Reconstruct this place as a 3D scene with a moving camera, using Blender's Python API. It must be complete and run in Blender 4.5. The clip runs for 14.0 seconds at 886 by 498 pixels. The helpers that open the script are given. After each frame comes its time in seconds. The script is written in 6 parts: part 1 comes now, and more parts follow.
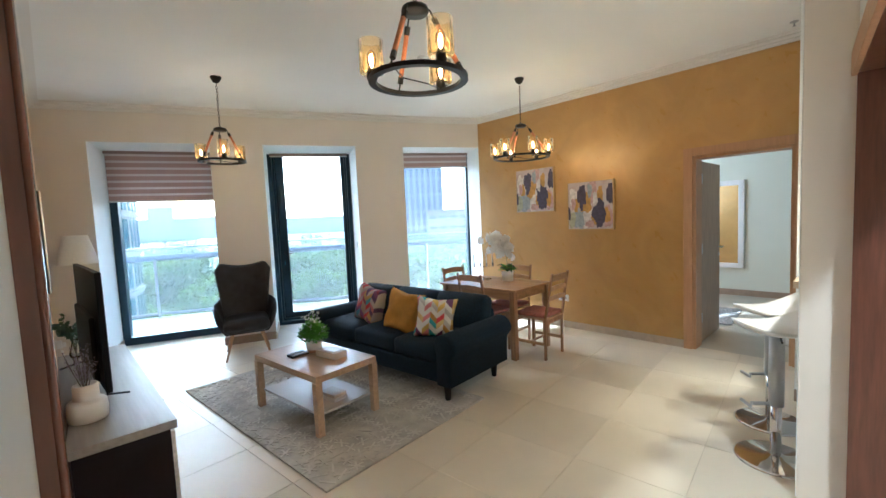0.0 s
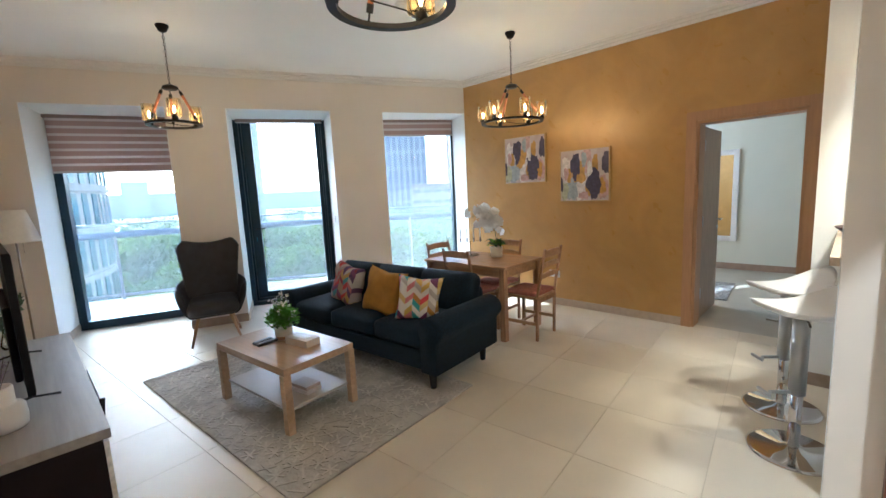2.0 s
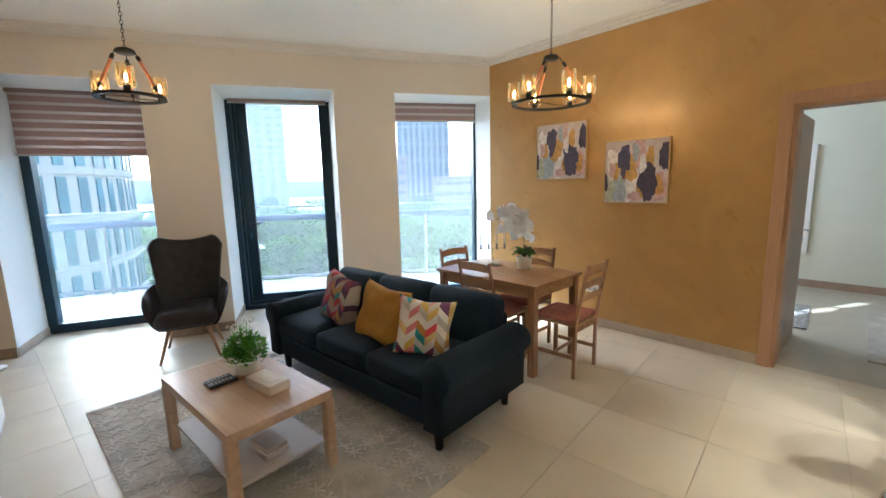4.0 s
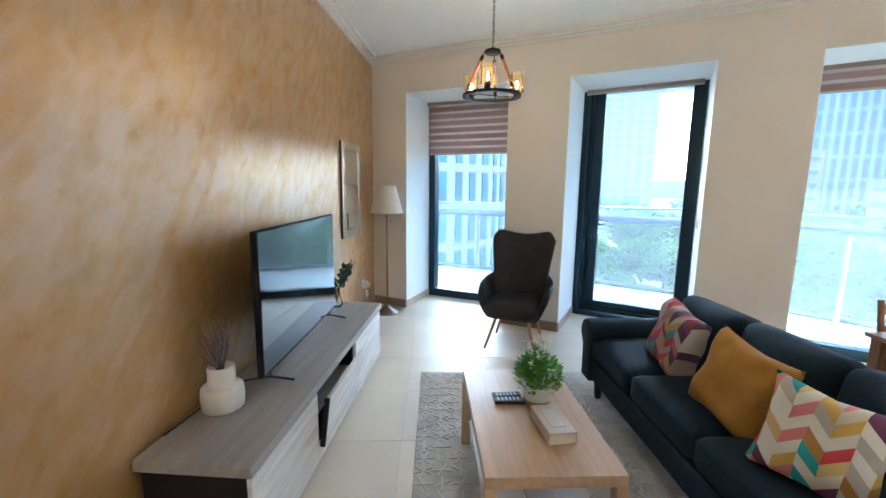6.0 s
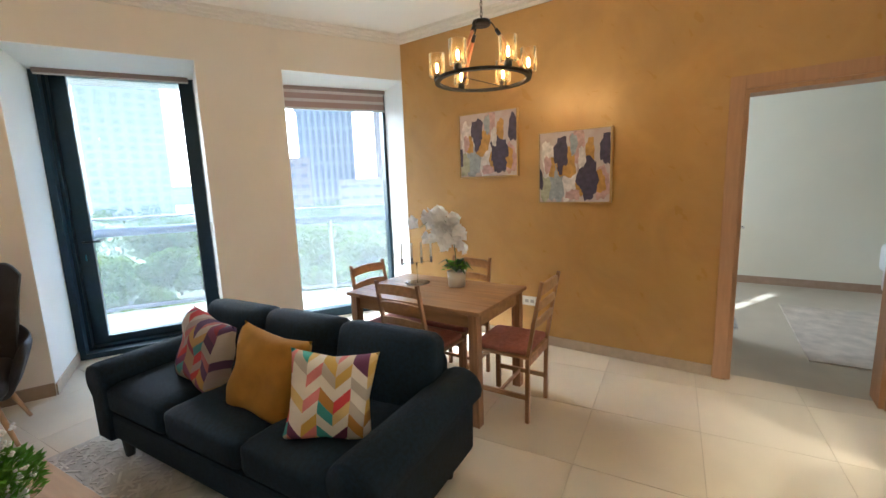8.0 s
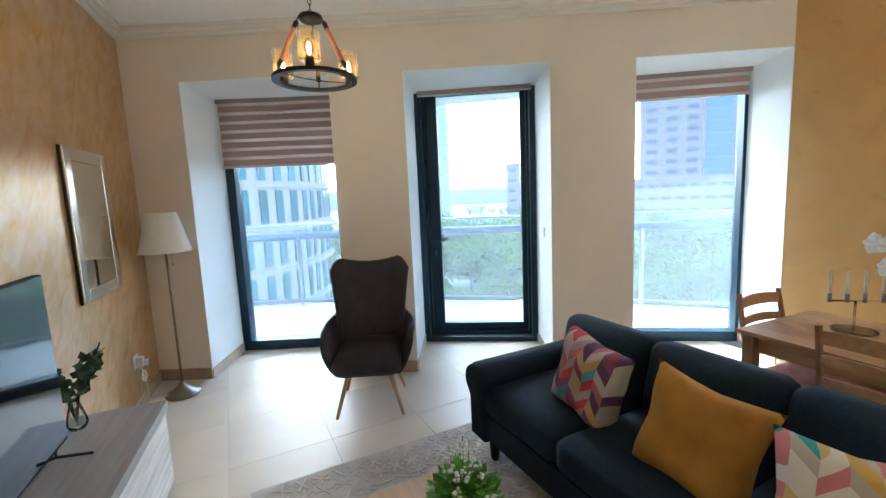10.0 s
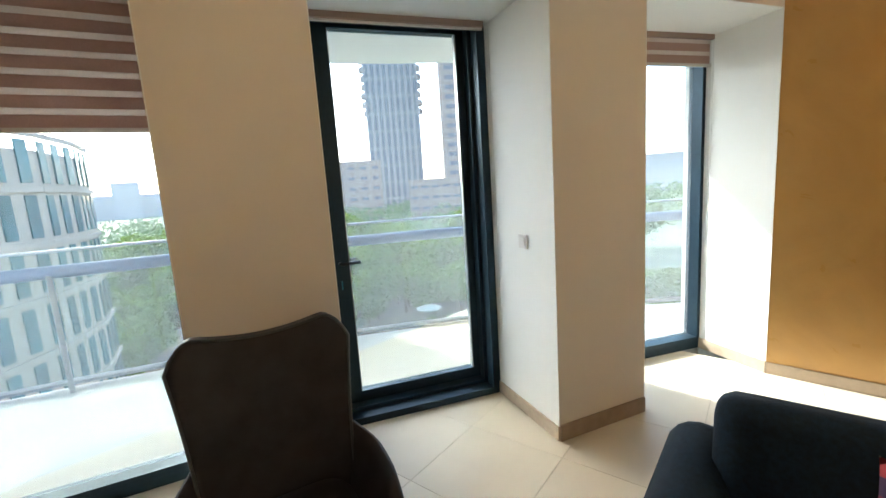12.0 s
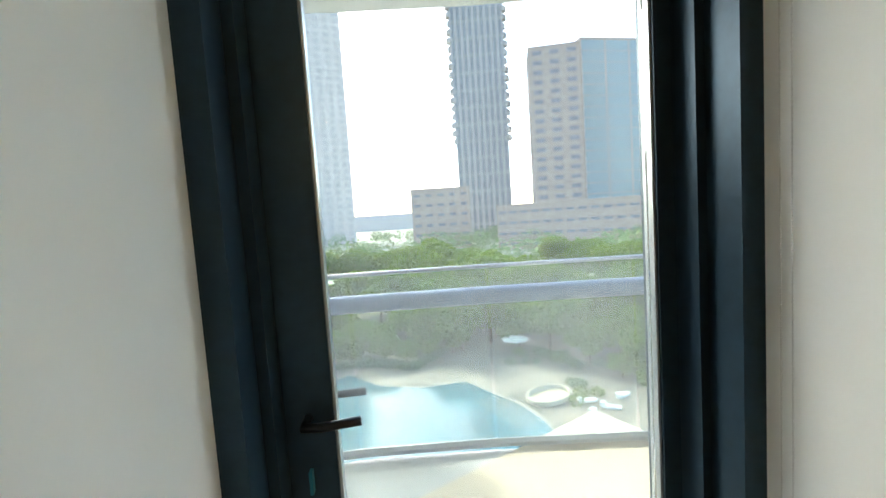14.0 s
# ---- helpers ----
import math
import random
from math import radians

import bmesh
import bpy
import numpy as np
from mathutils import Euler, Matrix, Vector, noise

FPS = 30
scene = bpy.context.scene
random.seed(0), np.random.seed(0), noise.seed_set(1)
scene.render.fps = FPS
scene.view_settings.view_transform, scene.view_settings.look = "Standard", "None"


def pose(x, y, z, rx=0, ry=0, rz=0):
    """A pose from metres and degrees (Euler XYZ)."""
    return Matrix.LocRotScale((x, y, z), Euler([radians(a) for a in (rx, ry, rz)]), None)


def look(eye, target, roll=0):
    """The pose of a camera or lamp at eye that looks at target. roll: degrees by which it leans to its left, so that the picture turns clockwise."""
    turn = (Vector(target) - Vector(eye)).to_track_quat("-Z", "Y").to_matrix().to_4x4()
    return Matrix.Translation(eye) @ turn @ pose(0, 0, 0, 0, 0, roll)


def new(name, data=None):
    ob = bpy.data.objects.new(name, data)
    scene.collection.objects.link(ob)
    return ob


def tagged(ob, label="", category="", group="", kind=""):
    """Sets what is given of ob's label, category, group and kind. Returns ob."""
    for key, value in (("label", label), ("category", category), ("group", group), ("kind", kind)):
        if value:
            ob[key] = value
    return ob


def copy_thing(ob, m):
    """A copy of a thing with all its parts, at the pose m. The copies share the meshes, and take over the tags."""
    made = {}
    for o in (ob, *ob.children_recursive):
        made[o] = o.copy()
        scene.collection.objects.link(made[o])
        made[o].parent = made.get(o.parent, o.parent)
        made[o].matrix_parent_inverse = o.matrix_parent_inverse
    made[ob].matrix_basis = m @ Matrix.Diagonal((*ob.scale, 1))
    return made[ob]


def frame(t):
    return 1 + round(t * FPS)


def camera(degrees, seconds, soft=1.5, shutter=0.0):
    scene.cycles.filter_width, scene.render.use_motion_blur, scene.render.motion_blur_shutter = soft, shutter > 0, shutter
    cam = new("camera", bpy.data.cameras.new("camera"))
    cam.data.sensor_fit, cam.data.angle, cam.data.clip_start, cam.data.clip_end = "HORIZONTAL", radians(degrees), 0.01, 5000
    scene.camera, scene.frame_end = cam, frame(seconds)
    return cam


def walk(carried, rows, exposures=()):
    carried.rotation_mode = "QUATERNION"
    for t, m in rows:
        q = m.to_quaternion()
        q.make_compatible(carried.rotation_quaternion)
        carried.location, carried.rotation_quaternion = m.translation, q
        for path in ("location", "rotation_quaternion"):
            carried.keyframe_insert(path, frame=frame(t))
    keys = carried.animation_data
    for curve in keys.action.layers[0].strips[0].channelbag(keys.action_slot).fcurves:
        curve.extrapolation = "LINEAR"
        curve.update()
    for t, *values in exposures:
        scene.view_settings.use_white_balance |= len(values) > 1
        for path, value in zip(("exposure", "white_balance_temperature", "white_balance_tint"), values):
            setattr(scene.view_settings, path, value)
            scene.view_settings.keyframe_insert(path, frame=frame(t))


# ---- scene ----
cam = camera(93.7, 14.0)
PATH = [
    (0, (0.639, 0.126, 1.507), (2.006, 1.578, 1.359), -2.6),
    (0.5, (0.669, 0.131, 1.499), (2.034, 1.581, 1.308), -2.7),
    (1, (0.714, 0.145, 1.485), (2.08, 1.588, 1.258), -2.9),
    (1.5, (0.785, 0.244, 1.483), (2.182, 1.651, 1.226), -2.9),
    (2, (0.888, 0.38, 1.477), (2.294, 1.775, 1.203), -2.8),
    (2.2, (0.966, 0.406, 1.527), (2.361, 1.807, 1.227), -2.7),
    (4.3, (1.561, 1.007, 1.506), (2.861, 2.496, 1.199), -0.7),
    (4.5, (1.623, 1.069, 1.518), (2.853, 2.615, 1.207), -0.3),
    (5, (1.749, 1.286, 1.518), (2.646, 3.048, 1.216), 0.5),
    (5.5, (1.78, 1.385, 1.514), (2.094, 3.339, 1.222), 1.0),
    (6, (1.819, 1.405, 1.504), (1.681, 3.377, 1.203), 0.7),
    (6.5, (1.865, 1.444, 1.521), (2.147, 3.399, 1.209), -0.8),
    (7, (1.931, 1.51, 1.518), (3.077, 3.119, 1.205), -2.0),
    (7.5, (1.995, 1.491, 1.487), (3.63, 2.604, 1.19), -2.2),
    (8, (2.012, 1.501, 1.48), (3.628, 2.639, 1.173), -2.2),
    (8.5, (1.986, 1.546, 1.54), (3.269, 3.053, 1.255), -2.2),
    (9, (1.95, 1.658, 1.54), (2.781, 3.459, 1.288), -2.4),
    (9.2, (1.893, 1.757, 1.525), (2.593, 3.614, 1.277), -2.4),
    (11.3, (1.614, 3.383, 1.547), (2.57, 5.121, 1.293), -4.5),
    (11.5, (1.635, 3.576, 1.56), (2.725, 5.232, 1.297), -4.4),
    (12, (1.762, 4.053, 1.536), (3.181, 5.431, 1.24), -3.8),
    (12.5, (2.009, 4.358, 1.548), (3.529, 5.627, 1.264), -4.3),
    (13, (2.32, 4.71, 1.522), (3.828, 5.999, 1.27), -4.0),
    (13.5, (2.685, 5.051, 1.51), (4.065, 6.481, 1.287), -3.3),
    (14, (2.989, 5.456, 1.535), (4.108, 7.107, 1.386), -3.8),
]
walk(cam, [(t, look(eye, target, roll)) for t, eye, target, roll in PATH],
     [(0, 3.92, 4650, 0), (2, 3.8, 4750, 3), (4.5, 3.85, 4900, 2), (5, 3.9, 4700, 3), (5.5, 4.0, 4400, -2), (6, 4.12, 4450, -1), (6.5, 4.08, 4400, -3), (7, 3.95, 4900, 4), (8, 3.9, 5150, 4), (8.5, 3.9, 4950, 3), (9, 3.92, 4500, 1), (11.5, 3.5, 5500, 1), (12.5, 3.33, 5800, 2), (13, 3.4, 5700, 3), (13.5, 3.3, 5500, 1), (14, 3.22, 6200, 0)])

# ---- world and light ----
SUN_ELEV, SUN_AZ = 36.5, 2.0   # azimuth from +y towards +x
world = bpy.data.worlds.new("sky")
scene.world = world
world.use_nodes = True
wn = world.node_tree
sky = wn.nodes.new("ShaderNodeTexSky")
sky.sky_type, sky.sun_disc = "NISHITA", False
sky.sun_elevation, sky.sun_rotation = radians(SUN_ELEV), radians(SUN_AZ)
sky.air_density, sky.dust_density = 0.9, 2.2
wn.nodes["Background"].inputs["Strength"].default_value = 0.15
wn.links.new(sky.outputs[0], wn.nodes["Background"].inputs["Color"])
sun = new("sun", bpy.data.lights.new("sun", "SUN"))
sun.data.energy, sun.data.angle, sun.data.color = 0.95, radians(0.6), (1.0, 0.95, 0.87)
_d = Vector((math.sin(radians(SUN_AZ)) * math.cos(radians(SUN_ELEV)), math.cos(radians(SUN_AZ)) * math.cos(radians(SUN_ELEV)), math.sin(radians(SUN_ELEV))))
sun.matrix_world = look(tuple(_d * 50), (0, 0, 0))

# ---- materials ----
MATS = {}


def material(name, color, rough=0.5, metal=0.0, noise_scale=0.0, var=0.0, bump=0.0, bump_scale=60.0, emit=0.0, color2=None, coat=0.0, stretch=None):
    """A Principled material with noise in colour and relief."""
    if name in MATS:
        return MATS[name]
    m = bpy.data.materials.new(name)
    m.use_nodes = True
    n, l = m.node_tree.nodes, m.node_tree.links
    b = n["Principled BSDF"]
    b.inputs["Base Color"].default_value = (*color, 1)
    b.inputs["Roughness"].default_value = rough
    b.inputs["Metallic"].default_value = metal
    b.inputs["Coat Weight"].default_value = coat
    tc = n.new("ShaderNodeTexCoord")
    mp = n.new("ShaderNodeMapping")
    l.new(tc.outputs["Object"], mp.inputs["Vector"])
    if stretch:
        mp.inputs["Scale"].default_value = stretch
    if noise_scale:
        t1 = n.new("ShaderNodeTexNoise")
        t1.inputs["Scale"].default_value, t1.inputs["Detail"].default_value = noise_scale, 6
        l.new(mp.outputs[0], t1.inputs["Vector"])
        r = n.new("ShaderNodeValToRGB")
        c2 = color2 or tuple(min(1, c * (1 + var)) for c in color)
        c1 = color if color2 else tuple(c * (1 - var) for c in color)
        r.color_ramp.elements[0].color, r.color_ramp.elements[1].color = (*c1, 1), (*c2, 1)
        r.color_ramp.elements[0].position, r.color_ramp.elements[1].position = 0.3, 0.7
        l.new(t1.outputs["Fac"], r.inputs["Fac"])
        l.new(r.outputs["Color"], b.inputs["Base Color"])
    if bump:
        t2 = n.new("ShaderNodeTexNoise")
        t2.inputs["Scale"].default_value, t2.inputs["Detail"].default_value = bump_scale, 4
        l.new(mp.outputs[0], t2.inputs["Vector"])
        bp = n.new("ShaderNodeBump")
        bp.inputs["Strength"].default_value, bp.inputs["Distance"].default_value = bump, 0.01
        l.new(t2.outputs["Fac"], bp.inputs["Height"])
        l.new(bp.outputs["Normal"], b.inputs["Normal"])
    if emit:
        b.inputs["Emission Color"].default_value = (*color, 1)
        b.inputs["Emission Strength"].default_value = emit
    MATS[name] = m
    return m


def glass(name, color=(0.93, 0.98, 0.97), rough=0.0, veil=0.0, ior=1.35, film=(0.8, 0.85, 0.88)):
    """Clear thin glass: mostly see-through, a glossy film by Fresnel, and a diffuse veil that imitates haze and glow.
    """
    m = bpy.data.materials.new(name)
    m.use_nodes = True
    n, l = m.node_tree.nodes, m.node_tree.links
    n.remove(n["Principled BSDF"])
    tr, gl, mx, fr = n.new("ShaderNodeBsdfTransparent"), n.new("ShaderNodeBsdfGlossy"), n.new("ShaderNodeMixShader"), n.new("ShaderNodeFresnel")
    tr.inputs[0].default_value = (*color, 1)
    gl.inputs["Roughness"].default_value = rough
    fr.inputs["IOR"].default_value = ior
    l.new(fr.outputs[0], mx.inputs[0])
    l.new(tr.outputs[0], mx.inputs[1])
    l.new(gl.outputs[0], mx.inputs[2])
    out = mx.outputs[0]
    if veil:
        df, tl, m2, m3 = n.new("ShaderNodeBsdfDiffuse"), n.new("ShaderNodeBsdfTranslucent"), n.new("ShaderNodeMixShader"), n.new("ShaderNodeMixShader")
        df.inputs[0].default_value = tl.inputs[0].default_value = (*film, 1)
        m2.inputs[0].default_value, m3.inputs[0].default_value = 0.6, veil
        l.new(df.outputs[0], m2.inputs[1])
        l.new(tl.outputs[0], m2.inputs[2])
        l.new(out, m3.inputs[1])
        l.new(m2.outputs[0], m3.inputs[2])
        out = m3.outputs[0]
    l.new(out, n["Material Output"].inputs["Surface"])
    MATS[name] = m
    return m


def cloth(name, color, trans):
    m = bpy.data.materials.new(name)
    m.use_nodes = True
    n, l = m.node_tree.nodes, m.node_tree.links
    n.remove(n["Principled BSDF"])
    d, t, x = n.new("ShaderNodeBsdfDiffuse"), n.new("ShaderNodeBsdfTranslucent"), n.new("ShaderNodeMixShader")
    tc, ns, mx = n.new("ShaderNodeTexCoord"), n.new("ShaderNodeTexNoise"), n.new("ShaderNodeMix")
    ns.inputs["Scale"].default_value = 120
    mx.data_type = "RGBA"
    mx.inputs[6].default_value, mx.inputs[7].default_value = (*color, 1), (*[c * 0.82 for c in color], 1)
    l.new(tc.outputs["Object"], ns.inputs["Vector"])
    l.new(ns.outputs["Fac"], mx.inputs[0])
    l.new(mx.outputs[2], d.inputs[0])
    l.new(mx.outputs[2], t.inputs[0])
    x.inputs[0].default_value = trans
    l.new(d.outputs[0], x.inputs[1])
    l.new(t.outputs[0], x.inputs[2])
    l.new(x.outputs[0], n["Material Output"].inputs["Surface"])
    return m


M_WALL = material("wall_paint", (0.79, 0.73, 0.655), 0.75, noise_scale=1.5, var=0.03, bump=0.03, bump_scale=180)
M_REVEAL = material("reveal_paint", (0.89, 0.90, 0.88), 0.6, noise_scale=2, var=0.02, bump=0.02, bump_scale=180)
M_CEIL = material("ceiling_paint", (0.89, 0.89, 0.87), 0.8, noise_scale=1, var=0.02, bump=0.02, bump_scale=150)
M_TAN = material("bronze_paint", (0.51, 0.292, 0.075), 0.38, 0.3, noise_scale=1.6, var=0.08, bump=0.09, bump_scale=6)
M_TANW = material("pearly_bronze_paint", (0.56, 0.325, 0.105), 0.38, 0.3, noise_scale=1.6, var=0.08, bump=0.12, bump_scale=6)


def brushed(m, ior, weak):
    """Pearly brushed paint: slanting strokes in relief and in the gloss of the glaze."""
    n, l = m.node_tree.nodes, m.node_tree.links
    b = n["Principled BSDF"]
    tc, rot, mp = n["Texture Coordinate"], n.new("ShaderNodeMapping"), n.new("ShaderNodeMapping")
    rot.inputs["Rotation"].default_value = (radians(38), 0, 0)
    mp.inputs["Scale"].default_value = (1, 1, 0.5)
    l.new(tc.outputs["Object"], rot.inputs["Vector"])
    l.new(rot.outputs[0], mp.inputs["Vector"])
    broad, fine = [x for x in n if x.type == "TEX_NOISE"]
    fine.inputs["Distortion"].default_value, fine.inputs["Detail"].default_value, fine.inputs["Roughness"].default_value = 0.8, 3.5, 0.5
    l.new(mp.outputs[0], fine.inputs["Vector"])
    broad.inputs["Distortion"].default_value = 2.2
    strokes, rng = n.new("ShaderNodeTexNoise"), n.new("ShaderNodeMapRange")
    strokes.inputs["Scale"].default_value, strokes.inputs["Detail"].default_value, strokes.inputs["Distortion"].default_value = 13, 7, 0.6
    l.new(mp.outputs[0], strokes.inputs["Vector"])
    for node, values, socket in ((rng, (0.25, 0.75, 0.25, 0.42), "Coat Roughness"), (n.new("ShaderNodeMapRange"), (0.38, 0.62, weak, 1.0), "Coat Weight")):
        for k, v in zip(("From Min", "From Max", "To Min", "To Max"), values):
            node.inputs[k].default_value = v
        l.new(strokes.outputs["Fac"], node.inputs["Value"])
        l.new(node.outputs[0], b.inputs[socket])
    l.new(n["Bump"].outputs[0], b.inputs["Coat Normal"])
    b.inputs["Coat IOR"].default_value = ior


brushed(M_TAN, 1.5, 0.75)
brushed(M_TANW, 2.2, 0.25)
M_BASE = material("skirting_stone", (0.52, 0.42, 0.31), 0.4, noise_scale=20, var=0.08)
M_GROUT = material("tile_grout", (0.56, 0.49, 0.38), 0.9)
M_FRAME = material("window_frame_metal", (0.018, 0.04, 0.062), 0.35, 0.5, noise_scale=30, var=0.1)
M_OAK = material("oak_trim", (0.47, 0.27, 0.135), 0.45, noise_scale=6, var=0.08, stretch=(8, 8, 0.8))
M_REDWOOD = material("red_brown_wood", (0.12, 0.045, 0.025), 0.3, noise_scale=6, var=0.25, stretch=(8, 8, 0.8))
M_WHITE = material("white_paint", (0.8, 0.8, 0.79), 0.5, noise_scale=3, var=0.02)


# ---- mesh helpers ----
def part(name, bm, mat, parent=None, label="", loc=None, smooth=False):
    """Links a bmesh as one mesh object under parent."""
    me = bpy.data.meshes.new(name)
    if smooth:
        for f in bm.faces:
            f.smooth = True
    bm.to_mesh(me)
    bm.free()
    me.materials.append(mat)
    ob = new(name, me)
    if loc is not None:
        ob.location = loc
    if parent is not None:
        ob.parent = parent
    return tagged(ob, label) if label else ob


def thing(name, label, category, m=None, group="", kind=""):
    ob = new(name)
    ob.empty_display_size = 0.1
    if m is not None:
        ob.matrix_world = m
    return tagged(ob, label, category, group, kind)


def add_box(bm, x0, x1, y0, y1, z0, z1, bevel=0.0, seg=2, m=None):
    r = bmesh.ops.create_cube(bm, size=1, matrix=Matrix.Translation(((x0 + x1) / 2, (y0 + y1) / 2, (z0 + z1) / 2)) @ Matrix.Diagonal((x1 - x0, y1 - y0, z1 - z0, 1)))
    vs = r["verts"]
    if bevel:
        es = list({e for v in vs for e in v.link_edges})
        g = bmesh.ops.bevel(bm, geom=es, offset=bevel, segments=seg, affect="EDGES", profile=0.6)
        vs = list({v for f in g["faces"] for v in f.verts} | {v for v in vs if v.is_valid})
    if m is not None:
        bmesh.ops.transform(bm, matrix=m, verts=vs)
    return vs


def boxm(x0, x1, y0, y1, z0, z1, bevel=0.0, seg=2):
    bm = bmesh.new()
    add_box(bm, x0, x1, y0, y1, z0, z1, bevel, seg)
    return bm


def add_prism(bm, pts, z0, z1):
    lo = [bm.verts.new((x, y, z0)) for x, y in pts]
    hi = [bm.verts.new((x, y, z1)) for x, y in pts]
    n = len(pts)
    bm.faces.new(lo[::-1])
    bm.faces.new(hi)
    for i in range(n):
        bm.faces.new((lo[i], lo[(i + 1) % n], hi[(i + 1) % n], hi[i]))
    bmesh.ops.recalc_face_normals(bm, faces=bm.faces)


def prism(pts, z0, z1):
    bm = bmesh.new()
    add_prism(bm, pts, z0, z1)
    return bm


def add_lathe(bm, prof, seg=24, m=None):
    """Turns a profile of (radius, z) about z."""
    rings = []
    for r, z in prof:
        rings.append([bm.verts.new((r * math.cos(2 * math.pi * k / seg), r * math.sin(2 * math.pi * k / seg), z)) for k in range(seg)] if r > 1e-5 else [bm.verts.new((0, 0, z))])
    for a, b in zip(rings, rings[1:]):
        for k in range(seg):
            j = (k + 1) % seg
            if len(a) == 1 and len(b) == 1:
                continue
            if len(a) == 1:
                bm.faces.new((a[0], b[j], b[k]))
            elif len(b) == 1:
                bm.faces.new((a[k], a[j], b[0]))
            else:
                bm.faces.new((a[k], a[j], b[j], b[k]))
    if m is not None:
        bmesh.ops.transform(bm, matrix=m, verts=[v for r in rings for v in r])


def lathe(prof, seg=24, m=None):
    bm = bmesh.new()
    add_lathe(bm, prof, seg, m)
    bmesh.ops.recalc_face_normals(bm, faces=bm.faces)
    return bm


def add_tube(bm, pts, r, seg=8, r2=None):
    """A round bar along points, tapering from r to r2."""
    pts = [Vector(p) for p in pts]
    rings, up = [], None
    for i, p in enumerate(pts):
        d = (pts[min(i + 1, len(pts) - 1)] - pts[max(i - 1, 0)]).normalized()
        if up is None:
            up = d.orthogonal().normalized()
        up = (up - d * up.dot(d)).normalized()
        side = d.cross(up)
        rr = r + ((r2 if r2 is not None else r) - r) * i / (len(pts) - 1)
        rings.append([bm.verts.new(p + (up * math.cos(2 * math.pi * k / seg) + side * math.sin(2 * math.pi * k / seg)) * rr) for k in range(seg)])
    for a, b in zip(rings, rings[1:]):
        for k in range(seg):
            bm.faces.new((a[k], a[(k + 1) % seg], b[(k + 1) % seg], b[k]))
    bm.faces.new(rings[0][::-1])
    bm.faces.new(rings[-1])


def tube(pts, r, seg=8, r2=None):
    bm = bmesh.new()
    add_tube(bm, pts, r, seg, r2)
    bmesh.ops.recalc_face_normals(bm, faces=bm.faces)
    return bm


# ---- structure ----
H, RT = 2.98, 2.56            # ceiling, recess head
XL, XR = 0.58, 5.50           # painted side walls
FRONT = [(0.58, 6.55), (1.02, 6.37), (2.17, 5.90), (2.73, 5.675), (3.82, 5.185), (4.44, 4.92), (5.50, 4.40)]
BACK = [(0.58, 7.20), (1.23, 7.03), (2.40, 6.60), (3.04, 6.37), (4.10, 5.82), (4.72, 5.50), (5.77, 4.90)]
OUT = [(0.2, 7.6), (1.33, 7.31), (2.50, 6.87), (3.15, 6.64), (4.24, 6.08), (4.87, 5.75), (6.00, 5.10)]


def lerp(a, b, t):
    return tuple(a[i] + (b[i] - a[i]) * t for i in range(len(a)))


def structure(ob, label):
    return tagged(ob, label, kind="structure")


def wall_strip(name, a, b, depth, z0, z1, mat, label, out=0.0):
    """A board along the wall from a to b that stands depth proud to its right-hand side."""
    d = Vector((b[0] - a[0], b[1] - a[1])).normalized()
    n = Vector((d.y, -d.x))
    p = [(a[0], a[1]), (b[0], b[1]), (b[0] + n.x * depth, b[1] + n.y * depth), (a[0] + n.x * depth, a[1] + n.y * depth)]
    return structure(part(name, prism(p, z0, z1), mat), label)


def along(a, b, s0, s1, o0, o1, z0, z1):
    """A prism in the plane from a to b: s along it, o outwards."""
    d = Vector((b[0] - a[0], b[1] - a[1])).normalized()
    n = Vector((-d.y, d.x))
    q = [(a[0] + d.x * s + n.x * o, a[1] + d.y * s + n.y * o) for s, o in ((s0, o0), (s1, o0), (s1, o1), (s0, o1))]
    return prism(q, z0, z1)


structure(part("wall_north", prism([FRONT[0], FRONT[1], BACK[1], OUT[1], (0.2, 7.7), (0.38, 6.55)], 0, H), M_WALL), "beige painted wall by the standard lamp")
structure(part("wall_north", prism([FRONT[2], FRONT[3], BACK[3], BACK[2]], 0, H), M_WALL), "beige painted pier between window and balcony door")
structure(part("wall_north", prism([FRONT[4], FRONT[5], BACK[5], BACK[4]], 0, H), M_WALL), "beige painted pier between balcony door and window")
M_CLAD = material("facade_cladding", (0.5, 0.5, 0.48), 0.55, noise_scale=2, var=0.05)
for i in (2, 4):
    structure(part("facade_cladding", prism([BACK[i], BACK[i + 1], OUT[i + 1], OUT[i]], -0.1, H), M_CLAD), "pale grey facade cladding outside the window")
structure(part("facade_cladding", prism([BACK[6], (6.55, 4.56), (6.7, 4.85), OUT[6]], -0.1, H), M_CLAD), "pale grey facade cladding beside the window")
# unseen slab, added to keep sun off the left window and balcony door
structure(part("upper_balcony", prism([(-3, 9.0), (-3, 28.0), (5.0, 28.0), (5.0, 9.0)], 12.0, 12.3), M_CLAD), "unseen slab added high outside to keep sun off the western windows")
